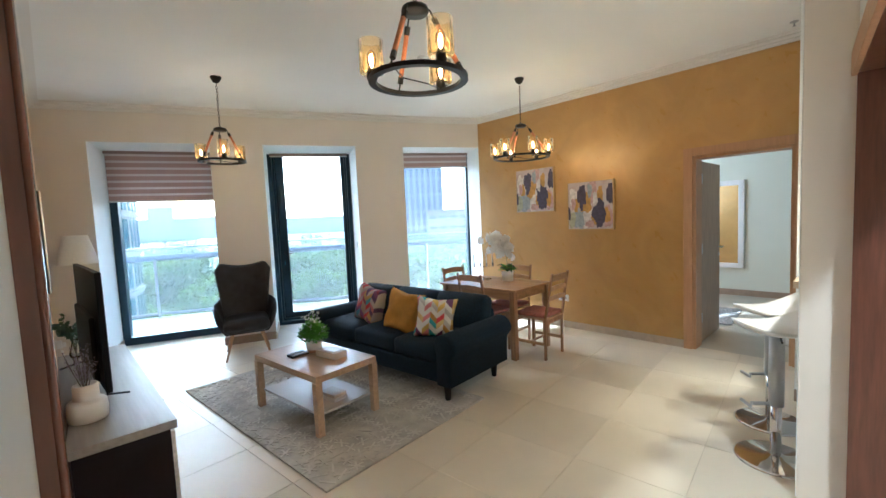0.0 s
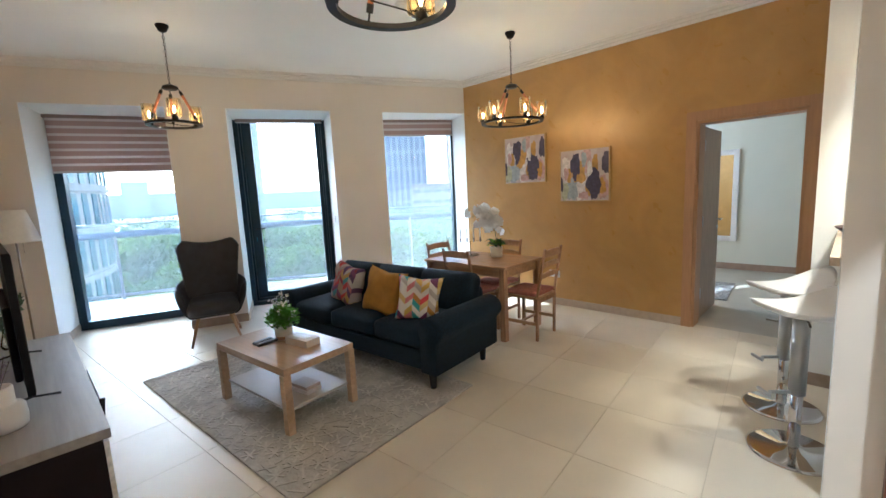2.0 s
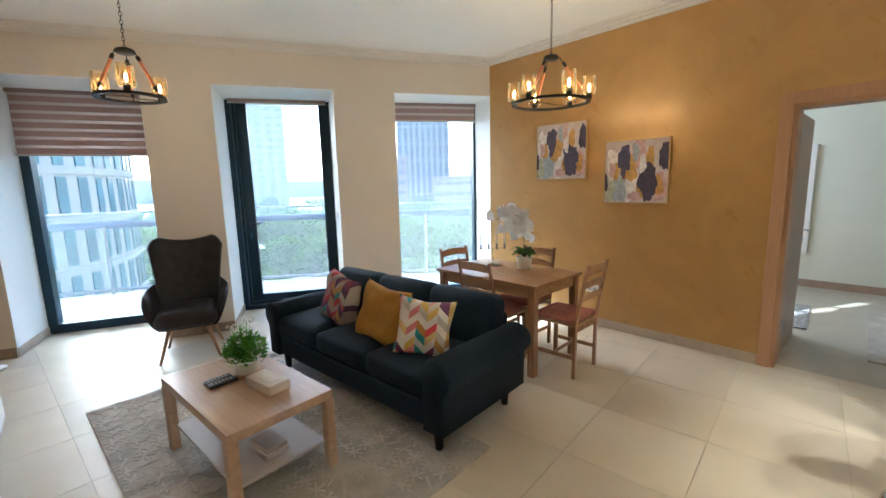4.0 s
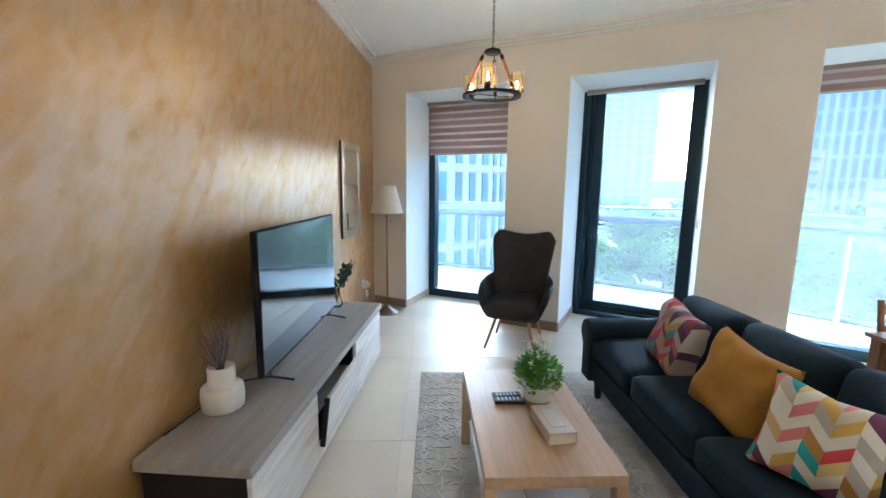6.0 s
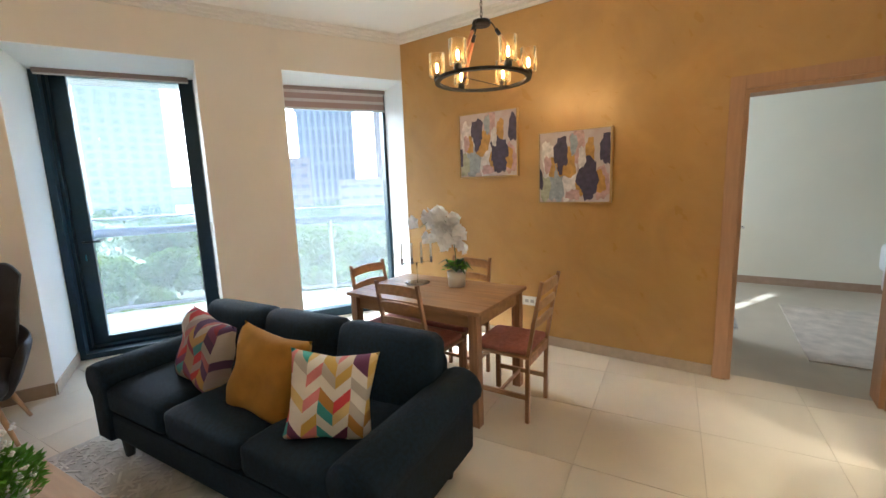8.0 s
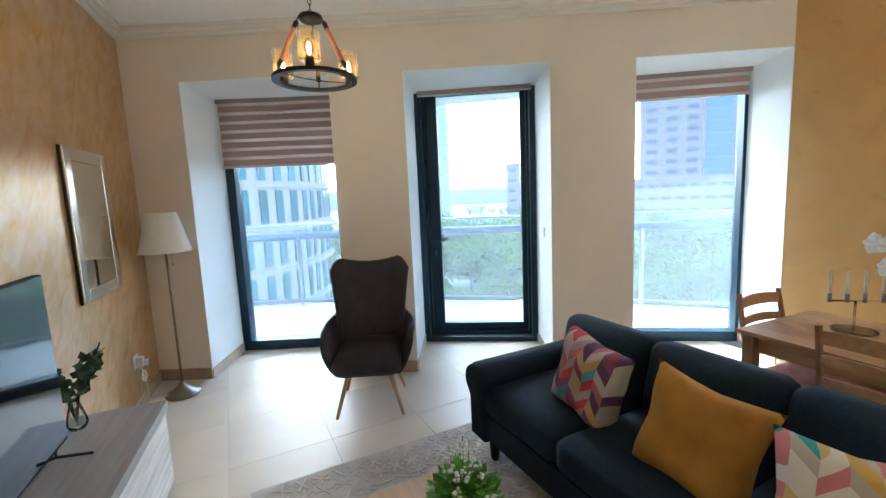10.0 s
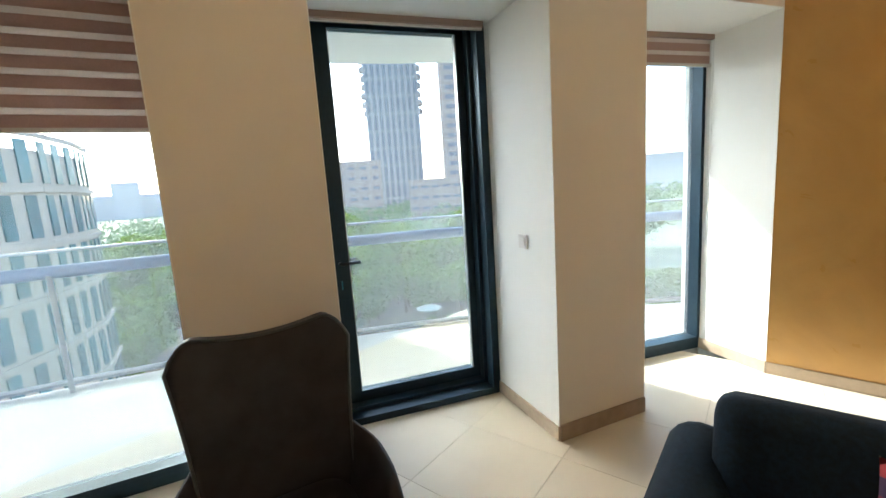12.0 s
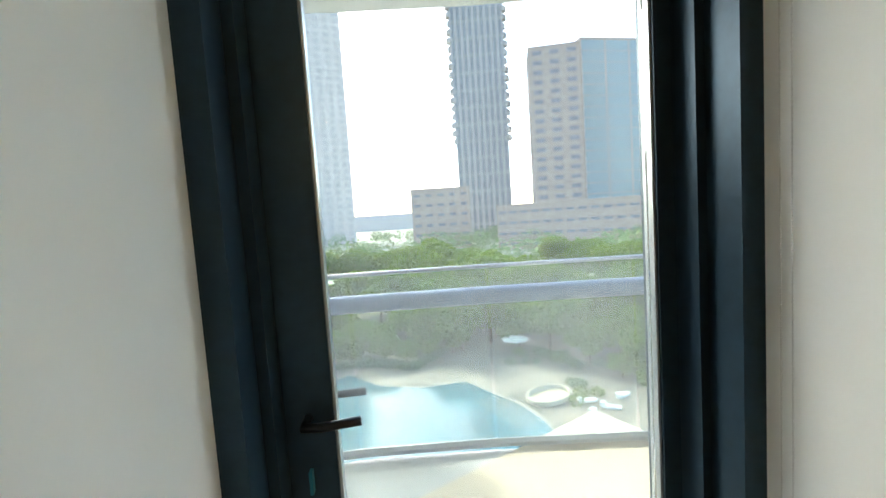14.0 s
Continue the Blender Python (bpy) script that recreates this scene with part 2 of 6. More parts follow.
# a white lining of the recess sides and heads, a few millimetres proud of the piers
for i in (1, 3, 5):
    structure(part("wall_header", prism([FRONT[i], FRONT[i + 1], BACK[i + 1], BACK[i]], RT, H), M_WALL), "beige painted wall over a window recess")
    a0, b0 = FRONT[i], FRONT[i + 1]
    structure(part("reveal", prism([a0, lerp(a0, b0, 0.004), lerp(BACK[i], BACK[i + 1], 0.004), BACK[i]], 0, RT), M_REVEAL), "white painted side of the window recess")
    structure(part("reveal", prism([lerp(b0, a0, 0.004), b0, BACK[i + 1], lerp(BACK[i + 1], BACK[i], 0.004)], 0, RT), M_REVEAL), "white painted side of the window recess")
    structure(part("reveal", prism([a0, b0, BACK[i + 1], BACK[i]], RT - 0.004, RT), M_REVEAL), "white painted head of the window recess")
structure(part("wall_east", boxm(XR, XR + 0.2, 1.48, 4.40, 0, H), M_TAN), "bronze-brown brushed paint wall behind the dining table")
structure(part("wall_east", boxm(XR, XR + 0.2, 0.67, 1.48, 2.02, H), M_TAN), "bronze-brown brushed paint wall over the bedroom door")
structure(part("wall_east", boxm(XR, XR + 0.2, -3.0, 0.67, 0, H), M_TAN), "bronze-brown brushed paint wall beside the bedroom door")
structure(part("wall_east", prism([(5.504, 4.402), (5.70, 4.402), (6.4, 4.10), (6.55, 4.55), (5.774, 4.90)], 0, H), M_REVEAL), "white painted window reveal and bedroom wall")
structure(part("wall_north", prism([(8.5, 3.20), (9.2, 2.90), (9.2, 3.29), (8.66, 3.55)], 0, H), M_REVEAL), "white painted bedroom wall beside its window")
structure(part("wall_header", prism([(6.4, 4.10), (8.5, 3.20), (8.66, 3.55), (6.55, 4.55)], 2.56, H), M_REVEAL), "white painted wall over the bedroom window")
for s in (0.0, 0.53, 1.06, 1.59, 2.12):
    structure(part("window_frame", along((6.5, 4.38), (8.6, 3.40), s, s + 0.06, -0.02, 0.05, 0, 2.56), M_FRAME), "dark metal bedroom window mullion")
structure(part("wall_west", boxm(XL - 0.2, XL, 1.12, 6.55, 0, H), M_TANW), "bronze-brown brushed paint wall behind the television")
M_GREIGE = material("hall_paint", (0.44, 0.425, 0.39), 0.7, noise_scale=2, var=0.03)
structure(part("wall_west", boxm(0.38, 0.592, -3.0, 1.12, 0, H), M_GREIGE), "greige painted hall wall by the entrance door frame")
structure(part("wall_south", boxm(0.38, 5.5, -3.2, -3.0, 0, H), M_WALL), "beige painted wall at the back of the hall")
M_BEADING = material("glossy_red_brown_wood", (0.14, 0.05, 0.03), 0.22, noise_scale=6, var=0.2, coat=0.6, stretch=(8, 8, 0.8))
# red-brown door frame in the hall, at the end of the greige wall
for y0, y1, x1 in ((1.06, 1.085, 0.604), (1.09, 1.118, 0.608)):
    structure(part("door_frame", boxm(0.585, x1 + 0.016, y0, y1, 0, 2.1), M_REDWOOD), "red-brown glossy door frame strip")
for y in (1.0625, 1.0875, 1.119):
    structure(part("door_frame", tube([(0.622, y, 0), (0.622, y, 2.1)], 0.0065, 12), M_BEADING, None, smooth=True), "glossy red-brown bead along the door frame")
structure(part("door_frame", boxm(0.58, 0.614, 1.12, 1.145, 0, 2.1), M_WHITE), "narrow white edge beside the door frame")
# kitchen side
structure(part("wall_pier", boxm(3.30, 3.42, 0.20, 0.40, 0, H), M_WALL), "beige painted end of the kitchen wall")
structure(part("wall_pier", boxm(3.302, 3.418, 0.402, 0.404, 0, H), M_REVEAL), "white painted side of the kitchen wall")
structure(part("wall_pier", boxm(4.65, 5.50, 0.05, 0.56, 0, H), M_REVEAL), "white painted wall beside the bedroom door")
structure(part("wall_low", boxm(3.42, 4.65, 0.05, 0.22, 0, 1.06), M_REVEAL), "white painted low wall under the breakfast counter")
structure(part("wall_header", boxm(3.42, 4.65, 0.05, 0.40, 2.45, H), M_REVEAL), "white painted wall over the kitchen hatch")
structure(part("worktop", boxm(3.42, 4.65, -0.1, 0.44, 1.06, 1.10, 0.004), material("counter_stone", (0.62, 0.5, 0.36), 0.25, noise_scale=30, var=0.15)), "pale speckled stone breakfast counter")
M_KITCH = material("kitchen_paint", (0.72, 0.6, 0.42), 0.7, noise_scale=2, var=0.03)
structure(part("wall_kitchen", boxm(3.42, 5.5, -2.0, -1.85, 0, H), M_KITCH), "warm cream kitchen wall")
structure(part("door_frame", boxm(3.22, 3.30, -1.2, 0.215, 0, 2.05), M_REDWOOD), "red-brown timber door lining")
structure(part("lintel", prism([(3.22, 0.215), (0.78, -0.02), (0.78, -0.30), (3.22, -0.30)], 2.05, 2.12), M_REDWOOD), "red-brown timber door head")
structure(part("lintel", prism([(3.22, 0.235), (0.78, 0.0), (0.78, -0.02), (3.22, 0.215)], 2.04, 2.14), M_OAK), "brown moulded edge of the door head")
structure(part("wall_header", prism([(3.298, 0.215), (0.78, -0.02), (0.78, -0.30), (3.298, -0.30)], 2.12, H), M_WHITE), "white painted wall over the hall door")
# floor
structure(part("floor", boxm(0.2, 5.6, -3.2, 7.4, -0.25, -0.004), M_GROUT), "sandy grout bed of the tiled floor")
structure(part("floor", boxm(5.6, 9.3, -3.2, 4.6, -0.25, 0.0), material("bedroom_floor", (0.43, 0.39, 0.31), 0.35, noise_scale=3, var=0.08)), "greige bedroom floor")
structure(part("ceiling", prism([(0.2, -3.2), (9.3, -3.2), (9.3, 2.9), (8.66, 3.55), (6.7, 4.5)] + OUT[::-1], H, H + 0.25), M_CEIL), "matt white ceiling")
# skirtings
M_SKB = material("skirting_brown", (0.36, 0.27, 0.2), 0.45, noise_scale=14, var=0.1)
wall_strip("baseboard", (XR - 0.001, 4.40), (XR - 0.001, 1.57), 0.012, 0, 0.085, M_BASE, "cream stone skirting")
wall_strip("baseboard", (XL + 0.001, 1.15), (XL + 0.001, 6.54), 0.012, 0, 0.085, M_BASE, "cream stone skirting")
for i in (0, 2, 4):
    wall_strip("baseboard", FRONT[i], FRONT[i + 1], 0.012, 0, 0.10, M_SKB, "brown stone skirting under the pier")
for i in (1, 3, 5):
    wall_strip("baseboard", BACK[i], FRONT[i], -0.014, 0, 0.09, M_BASE, "cream stone skirting in the recess")
    wall_strip("baseboard", BACK[i + 1], FRONT[i + 1], 0.014, 0, 0.09, M_BASE, "cream stone skirting in the recess")
wall_strip("baseboard", (4.652, 0.05), (4.652, 0.56), -0.012, 0, 0.09, M_SKB, "brown stone skirting")
# crown moulding, in three steps
M_CROWN = material("crown_plaster", (0.8, 0.78, 0.74), 0.6)
for k, (dd, z0) in enumerate(((0.022, 2.905), (0.05, 2.93), (0.085, 2.955))):
    z1 = (2.93, 2.955, H)[k]
    wall_strip("crown_moulding", (XR, 4.39), (XR, -3.0), dd, z0, z1, M_CROWN, "white stepped crown moulding")
    wall_strip("crown_moulding", (XL, 1.12), (XL, 6.54), dd, z0, z1, M_CROWN, "white stepped crown moulding")
    for i in range(6):
        wall_strip("crown_moulding", FRONT[i], FRONT[i + 1], dd, z0, z1, M_CROWN, "white stepped crown moulding")


# windows
# pale veil in the panes stands in for outdoor haze and glare
M_PANE = glass("veiled_window_glass", (0.82, 0.82, 0.80), veil=0.06, ior=1.2)


def window(i, name, door=False):
    a, b = BACK[i], BACK[i + 1]
    w = (Vector(b) - Vector(a)).length
    g = structure(new(name), "dark blue-black metal framed " + ("glazed balcony door, closed" if door else "full-height window"))
    T = 2.60
    if door:
        T = 2.62
        rects = [("frame", (0.0, 0.06, 0, T)), ("frame", (w - 0.06, w, 0, T)), ("sill", (0.06, w - 0.06, 0, 0.05)), ("frame", (0.06, w - 0.06, T - 0.03, T))]
        leaf = [(0.065, 0.20, 0.055, T - 0.035), (w - 0.135, w - 0.065, 0.055, T - 0.035), (0.20, w - 0.135, 0.055, 0.15), (0.20, w - 0.135, T - 0.06, T - 0.035)]
        for n, (s0, s1, z0, z1) in rects:
            part(n, along(a, b, s0, s1, -0.01, 0.27, z0, z1), M_FRAME, g)
        for s0, s1, z0, z1 in ((0.06, 0.085, 0.05, T - 0.03), (w - 0.085, w - 0.06, 0.05, T - 0.03)):
            part("frame_step", along(a, b, s0, s1, 0.09, 0.26, z0, z1), M_FRAME, g)
        part("threshold_step", along(a, b, 0.06, w - 0.06, 0.09, 0.17, 0.05, 0.075), M_FRAME, g)
        for s0, s1, z0, z1 in leaf:
            part("door_leaf_rail", along(a, b, s0, s1, 0.17, 0.24, z0, z1), M_FRAME, g)
        bead = material("steel_bead", (0.55, 0.57, 0.58), 0.35, 0.8)
        part("glazing_bead", along(a, b, 0.20, 0.206, 0.18, 0.22, 0.15, T - 0.06), bead, g)
        part("glazing_bead", along(a, b, w - 0.141, w - 0.135, 0.18, 0.22, 0.15, T - 0.06), bead, g)
        part("pane", along(a, b, 0.206, w - 0.141, 0.20, 0.208, 0.15, T - 0.06), M_PANE, g).visible_shadow = False
        d = (Vector(b) - Vector(a)).normalized()
        n = Vector((-d.y, d.x))
        for side in (-1, 1):
            o = (0.17 if side < 0 else 0.24) + side * 0.03
            p = Vector(a) + d * 0.14 + n * o
            bm = tube([(p.x - n.x * side * 0.03, p.y - n.y * side * 0.03, 1.075), (p.x + n.x * side * 0.02, p.y + n.y * side * 0.02, 1.075), (p.x + d.x * 0.04 + n.x * side * 0.025, p.y + d.y * 0.04 + n.y * side * 0.025, 1.075), (p.x + d.x * 0.13 + n.x * side * 0.02, p.y + d.y * 0.13 + n.y * side * 0.02, 1.078)], 0.011, 10)
            part("lever_handle", bm, material("dark_metal", (0.03, 0.035, 0.04), 0.35, 0.7), g, "dark metal lever handle", smooth=True)
        p = Vector(a) + d * 0.14 + n * 0.16
        part("key", along((p.x, p.y), (p.x + d.x, p.y + d.y), -0.004, 0.004, -0.02, 0.0, 0.90, 0.955), material("key_tag", (0.02, 0.2, 0.3), 0.4), g, "key with a blue tag in the lock")
    else:
        rects = [("frame", (0.0, 0.09, 0, T)), ("frame", (w - 0.035, w, 0, T)), ("sill", (0.09, w - 0.035, 0, 0.10)), ("frame", (0.09, w - 0.035, T - 0.04, T))]
        for n, (s0, s1, z0, z1) in rects:
            part(n, along(a, b, s0, s1, -0.01, 0.12, z0, z1), M_FRAME, g)
        part("pane", along(a, b, 0.09, w - 0.035, 0.085, 0.093, 0.10, T - 0.04), M_PANE, g).visible_shadow = False
    return g


window(1, "window_1")
window(3, "door_1", True)
window(5, "window_2")

# balcony
EDGE = [(-1.5, 9.75), (0.0, 9.5), (1.26, 9.2), (1.95, 8.95), (2.6, 8.65), (3.3, 8.3), (3.95, 7.98), (4.7, 7.5), (5.45, 6.95), (6.1, 6.4), (6.7, 5.85), (7.2, 5.35), (8.2, 4.3), (8.9, 3.4)]
M_SLAB = material("balcony_tile", (0.44, 0.44, 0.44), 0.55, noise_scale=3, var=0.06)
structure(part("balcony_floor", prism(EDGE + [(8.4, 2.9), (5.77, 4.93), (4.10, 5.85), (3.04, 6.40), (1.23, 7.06), (-1.5, 7.5)], -0.35, -0.02), M_SLAB), "pale tiled balcony floor")
structure(part("balcony_ceiling", prism(EDGE + [(8.4, 2.9), (5.77, 4.93), (4.10, 5.85), (3.04, 6.40), (1.23, 7.06), (-1.5, 7.5)], 2.82, 3.25), M_CEIL), "white balcony soffit")
rail = tagged(new("balcony_railing"), "glass balcony railing with blue-grey tube handrail", "railing")
M_RAILB = material("rail_paint", (0.2, 0.25, 0.36), 0.4, 0.3)
M_STEEL = material("brushed_steel", (0.5, 0.52, 0.54), 0.3, 0.9)
M_GLASS2 = glass("railing_glass", (0.86, 0.91, 0.88), veil=0.03)
part("handrail", tube([(x * 0.992, y * 0.988, 1.04) for x, y in EDGE], 0.055, 12), M_RAILB, rail, "blue-grey painted tube handrail", smooth=True)
part("top_rail", tube([(x, y, 1.21) for x, y in EDGE], 0.014, 8), M_STEEL, rail, "slim steel top rail", smooth=True)
part("bottom_rail", tube([(x, y, 0.03) for x, y in EDGE], 0.03, 6), M_STEEL, rail, "steel bottom channel")
for p, q in zip(EDGE, EDGE[1:]):
    part("glass_panel", along(p, q, 0.01, (Vector(q) - Vector(p)).length - 0.01, -0.006, 0.006, 0.05, 1.20), M_GLASS2, rail).visible_shadow = False
for p in (EDGE[3], EDGE[9], EDGE[12], EDGE[1]):
    part("post", boxm(p[0] * 0.985 - 0.02, p[0] * 0.985 + 0.02, p[1] * 0.985 - 0.02, p[1] * 0.985 + 0.02, -0.02, 1.02, 0.004), M_STEEL, rail, "steel railing post")

# bedroom
# area lamp added at the window opening to brighten the bedroom like skylight
bl_ = new("bedroom_window_light", bpy.data.lights.new("bedroom_window_light", "AREA"))
bl_.data.shape, bl_.data.energy, bl_.data.color, bl_.data.size, bl_.data.size_y = "RECTANGLE", 13, (0.97, 0.98, 0.95), 2.0, 2.3
bl_.matrix_world = look((7.6, 3.85, 1.3), (7.1, 2.6, 1.1))
M_BEDW = material("bedroom_paint", (0.74, 0.76, 0.66), 0.75, noise_scale=2, var=0.02)
structure(part("wall_bedroom", boxm(8.9, 9.1, -3.0, 3.4, 0, H), M_BEDW), "pale green-grey bedroom wall")
structure(part("wall_bedroom", boxm(5.7, 9.0, -3.2, -3.0, 0, H), M_BEDW), "pale green-grey bedroom wall")
wall_strip("baseboard", (8.899, 3.0), (8.899, -3.0), 0.012, 0, 0.10, M_SKB, "brown stone skirting in the bedroom")
# door frame and leaf
for x0 in (XR - 0.025, XR + 0.2):
    for y0, y1, z0, z1 in ((1.48, 1.565, 0, 2.105), (0.585, 0.67, 0, 2.105), (0.67, 1.48, 2.02, 2.105)):
        structure(part("door_frame", boxm(x0, x0 + 0.025, y0, y1, z0, z1, 0.003), M_OAK), "oak door architrave")
for y0, y1, z0, z1 in ((1.455, 1.48, 0, 2.02), (0.67, 0.695, 0, 2.02), (0.695, 1.455, 1.995, 2.02)):
    structure(part("door_frame", boxm(XR, XR + 0.2, y0, y1, z0, z1), M_OAK), "oak door lining")
door = tagged(new("door_2"), "oak veneer bedroom door standing open", kind="structure")
part("door_leaf", boxm(5.72, 6.50, 1.475, 1.515, 0.01, 1.99, 0.003), material("door_veneer", (0.36, 0.25, 0.15), 0.4, noise_scale=5, var=0.2, stretch=(8, 8, 0.8)), door, "oak veneer door leaf")
for z in (0.25, 1.0, 1.75):
    part("hinge", boxm(5.703, 5.722, 1.45, 1.475, z, z + 0.1), M_STEEL, door, "steel door hinge")
for z, r in ((1.02, 0.012), (0.93, 0.016)):
    part("door_handle", tube([(6.44, 1.476, z), (6.44, 1.43, z), (6.34, 1.425, z)], 0.009, 8) if z > 1 else lathe([(0, 0), (0.02, 0), (0.02, 0.01), (0, 0.01)], 16, Matrix.Translation((6.44, 1.475, z)) @ pose(0, 0, 0, 90)), M_STEEL, door, "steel lever handle")

# ---- outside ----
GZ = -18.0


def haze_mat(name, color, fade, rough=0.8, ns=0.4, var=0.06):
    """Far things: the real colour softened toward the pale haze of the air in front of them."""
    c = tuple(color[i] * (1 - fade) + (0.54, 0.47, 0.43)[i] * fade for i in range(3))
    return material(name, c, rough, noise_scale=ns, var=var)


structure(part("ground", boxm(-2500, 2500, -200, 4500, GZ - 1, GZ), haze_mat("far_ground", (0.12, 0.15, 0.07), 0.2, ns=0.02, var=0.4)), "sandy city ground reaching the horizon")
structure(part("own_building", prism([(-9, 7.2), (-1.5, 7.7), (9, 3.0), (9, -4), (-9, -4)], GZ, -0.36), M_CLAD), "pale lower storeys of the own building")


def az(a, d, z=0.0):
    """A place d metres away at azimuth a from +y towards +x."""
    return (3.0 + d * math.sin(radians(a)), 5.4 + d * math.cos(radians(a)), z)


# pool terrace
# dark noise patches paint dappled tree shade and planting beds into the paving
structure(part("terrace", prism([az(4, 16)[:2], az(4, 75)[:2], az(30, 82)[:2], az(62, 75)[:2], az(80, 16)[:2]], GZ, GZ + 0.05), material("shade_dappled_paving", (0.27, 0.225, 0.175), 0.8, noise_scale=0.3, color2=(0.075, 0.07, 0.05))), "pale paved pool terrace with painted tree shade and planted patches")
P = [az(8, 49), az(20, 54), az(24, 49), az(30, 47), az(36, 48), az(44, 41), az(47, 38), az(50, 33), az(44, 27), az(25, 26), az(8, 28)]
structure(part("pool", prism([p[:2] for p in P], GZ + 0.05, GZ + 0.09), material("pool_water", (0.035, 0.115, 0.14), 0.15, noise_scale=0.25, var=0.25, bump=0.05, bump_scale=2)), "turquoise swimming pool")
structure(part("pool_coping", prism([(3 + (p[0] - 3) * 1.0 + (0.6 if i > 4 else -0.3), 5.4 + (p[1] - 5.4) * 1.02) for i, p in enumerate(P)], GZ + 0.05, GZ + 0.075), material("coping_stone", (0.30, 0.26, 0.21), 0.7)), "pale stone pool surround")
M_HEDGE = material("hedge_leaf", (0.05, 0.10, 0.03), 0.8, noise_scale=3, var=0.5)


def leaf_clump(bm, rnd, c, rx, ry, rz, n, size):
    """Small leaf cards of two triangles filling an uneven ellipsoid shell."""
    for _ in range(n):
        v = Vector((rnd.gauss(0, 1), rnd.gauss(0, 1), rnd.gauss(0, 1))).normalized() * rnd.uniform(0.65, 1.06)
        p = Vector((c[0] + v.x * rx, c[1] + v.y * ry, c[2] + v.z * rz))
        a = Vector((rnd.gauss(0, 1), rnd.gauss(0, 1), rnd.gauss(0, 0.7))).normalized()
        b = a.orthogonal().normalized()
        s = size * rnd.uniform(0.6, 1.3)
        q = [bm.verts.new(p + a * s), bm.verts.new(p + b * s * 0.55), bm.verts.new(p - a * s), bm.verts.new(p - b * s * 0.55)]
        bm.faces.new(q)


def tree(rnd_seed, h, r, mat, clumps=20, per=170, size=0.36):
    rnd = random.Random(rnd_seed)
    g = thing("tree", "broad green tree with a dense uneven crown on the terrace", "tree", group="trees round the pool")
    part("trunk", tube([(0, 0, 0), (0.1, 0.05, h * 0.3), (0.0, 0.1, h * 0.6)], 0.22, 7, 0.1), material("bark", (0.16, 0.11, 0.08), 0.9, noise_scale=6, var=0.3), g)
    bm = bmesh.new()
    for k in range(4):
        t = 2 * math.pi * k / 4 + rnd.random()
        add_tube(bm, [(0, 0.05, h * 0.35), (math.cos(t) * r * 0.4, math.sin(t) * r * 0.4, h * 0.6), (math.cos(t) * r * 0.7, math.sin(t) * r * 0.7, h * 0.75)], 0.1, 5, 0.03)
    part("limbs", bm, MATS["bark"], g)
    bm = bmesh.new()
    for k in range(clumps):
        t, q = 2 * math.pi * rnd.random(), r * math.sqrt(rnd.random()) * 0.75
        c = (math.cos(t) * q, math.sin(t) * q, h * rnd.uniform(0.42, 0.88))
        cr = r * rnd.uniform(0.34, 0.52)
        leaf_clump(bm, rnd, c, cr, cr, cr * 0.65, per, size)
    part("crown", bm, mat, g)
    return g


M_LEAFN = cloth("tree_leaf", (0.13, 0.19, 0.018), 0.45)
M_LEAFF = material("far_tree_leaf", (0.10, 0.15, 0.03), 0.8, noise_scale=0.3, var=0.35)
rt = random.Random(5)
protos = [tree(s, 7.0, 3.6, M_LEAFN) for s in (1, 2, 3)]
# groves in an arc behind the terrace
spots = []
for k in range(26):
    spots.append((rt.uniform(12, 62), rt.uniform(66, 92), rt.uniform(1.0, 1.5)))
spots += [(3, 48, 0.9), (5, 53, 1.0), (2, 60, 1.1), (7, 57, 1.0), (4, 68, 1.2), (9, 66, 1.1), (18, 60, 0.75), (22, 62, 0.8), (25, 58, 0.7), (31, 61, 0.8), (35, 66, 0.9), (53, 54, 0.8), (57, 58, 0.9), (60, 50, 0.8), (39, 68, 1.0), (20, 70, 0.8), (28, 66, 0.8), (48, 64, 1.0), (8, 80, 1.0), (5, 95, 1.1), (10, 100, 1.2), (13, 78, 1.0), (36, 60, 1.1), (40, 63, 1.3), (44, 61, 1.2), (48, 58, 1.2), (51, 63, 1.3), (42, 72, 1.5), (46, 74, 1.5), (33, 70, 1.4), (54, 68, 1.4), (37, 78, 1.6), (50, 78, 1.6), (45, 86, 1.7), (40, 90, 1.8), (30, 84, 1.5), (25, 80, 1.4), (64, 62, 1.0), (68, 66, 1.1), (72, 60, 1.0), (76, 60, 1.0), (66, 75, 1.2)]
spots += [(rt.uniform(2, 72), rt.uniform(92, 120), rt.uniform(1.5, 2.0)) for k in range(24)]
for k, (a, d, s) in enumerate(spots):
    if k < 3:
        ob = protos[k]
        ob.matrix_world = pose(*az(a, d, GZ), 0, 0, k * 77) @ Matrix.Scale(s, 4)
    else:
        ob = copy_thing(protos[k % 3], pose(*az(a, d, GZ), 0, 0, k * 77))
        ob.scale = (s, s, s * rt.uniform(0.85, 1.1))
bm = bmesh.new()
rw = random.Random(9)
for k in range(330):
    a, d = rw.uniform(0, 80), rw.uniform(110, 420)
    x, y, _ = az(a, d)
    leaf_clump(bm, rw, (x, y, GZ + 6 + rw.uniform(-1, 3)), 5, 5, 4, 60, 0.9)
tagged(part("far_trees", bm, M_LEAFF), "distant green tree cover between the buildings", "trees", kind="stuff")
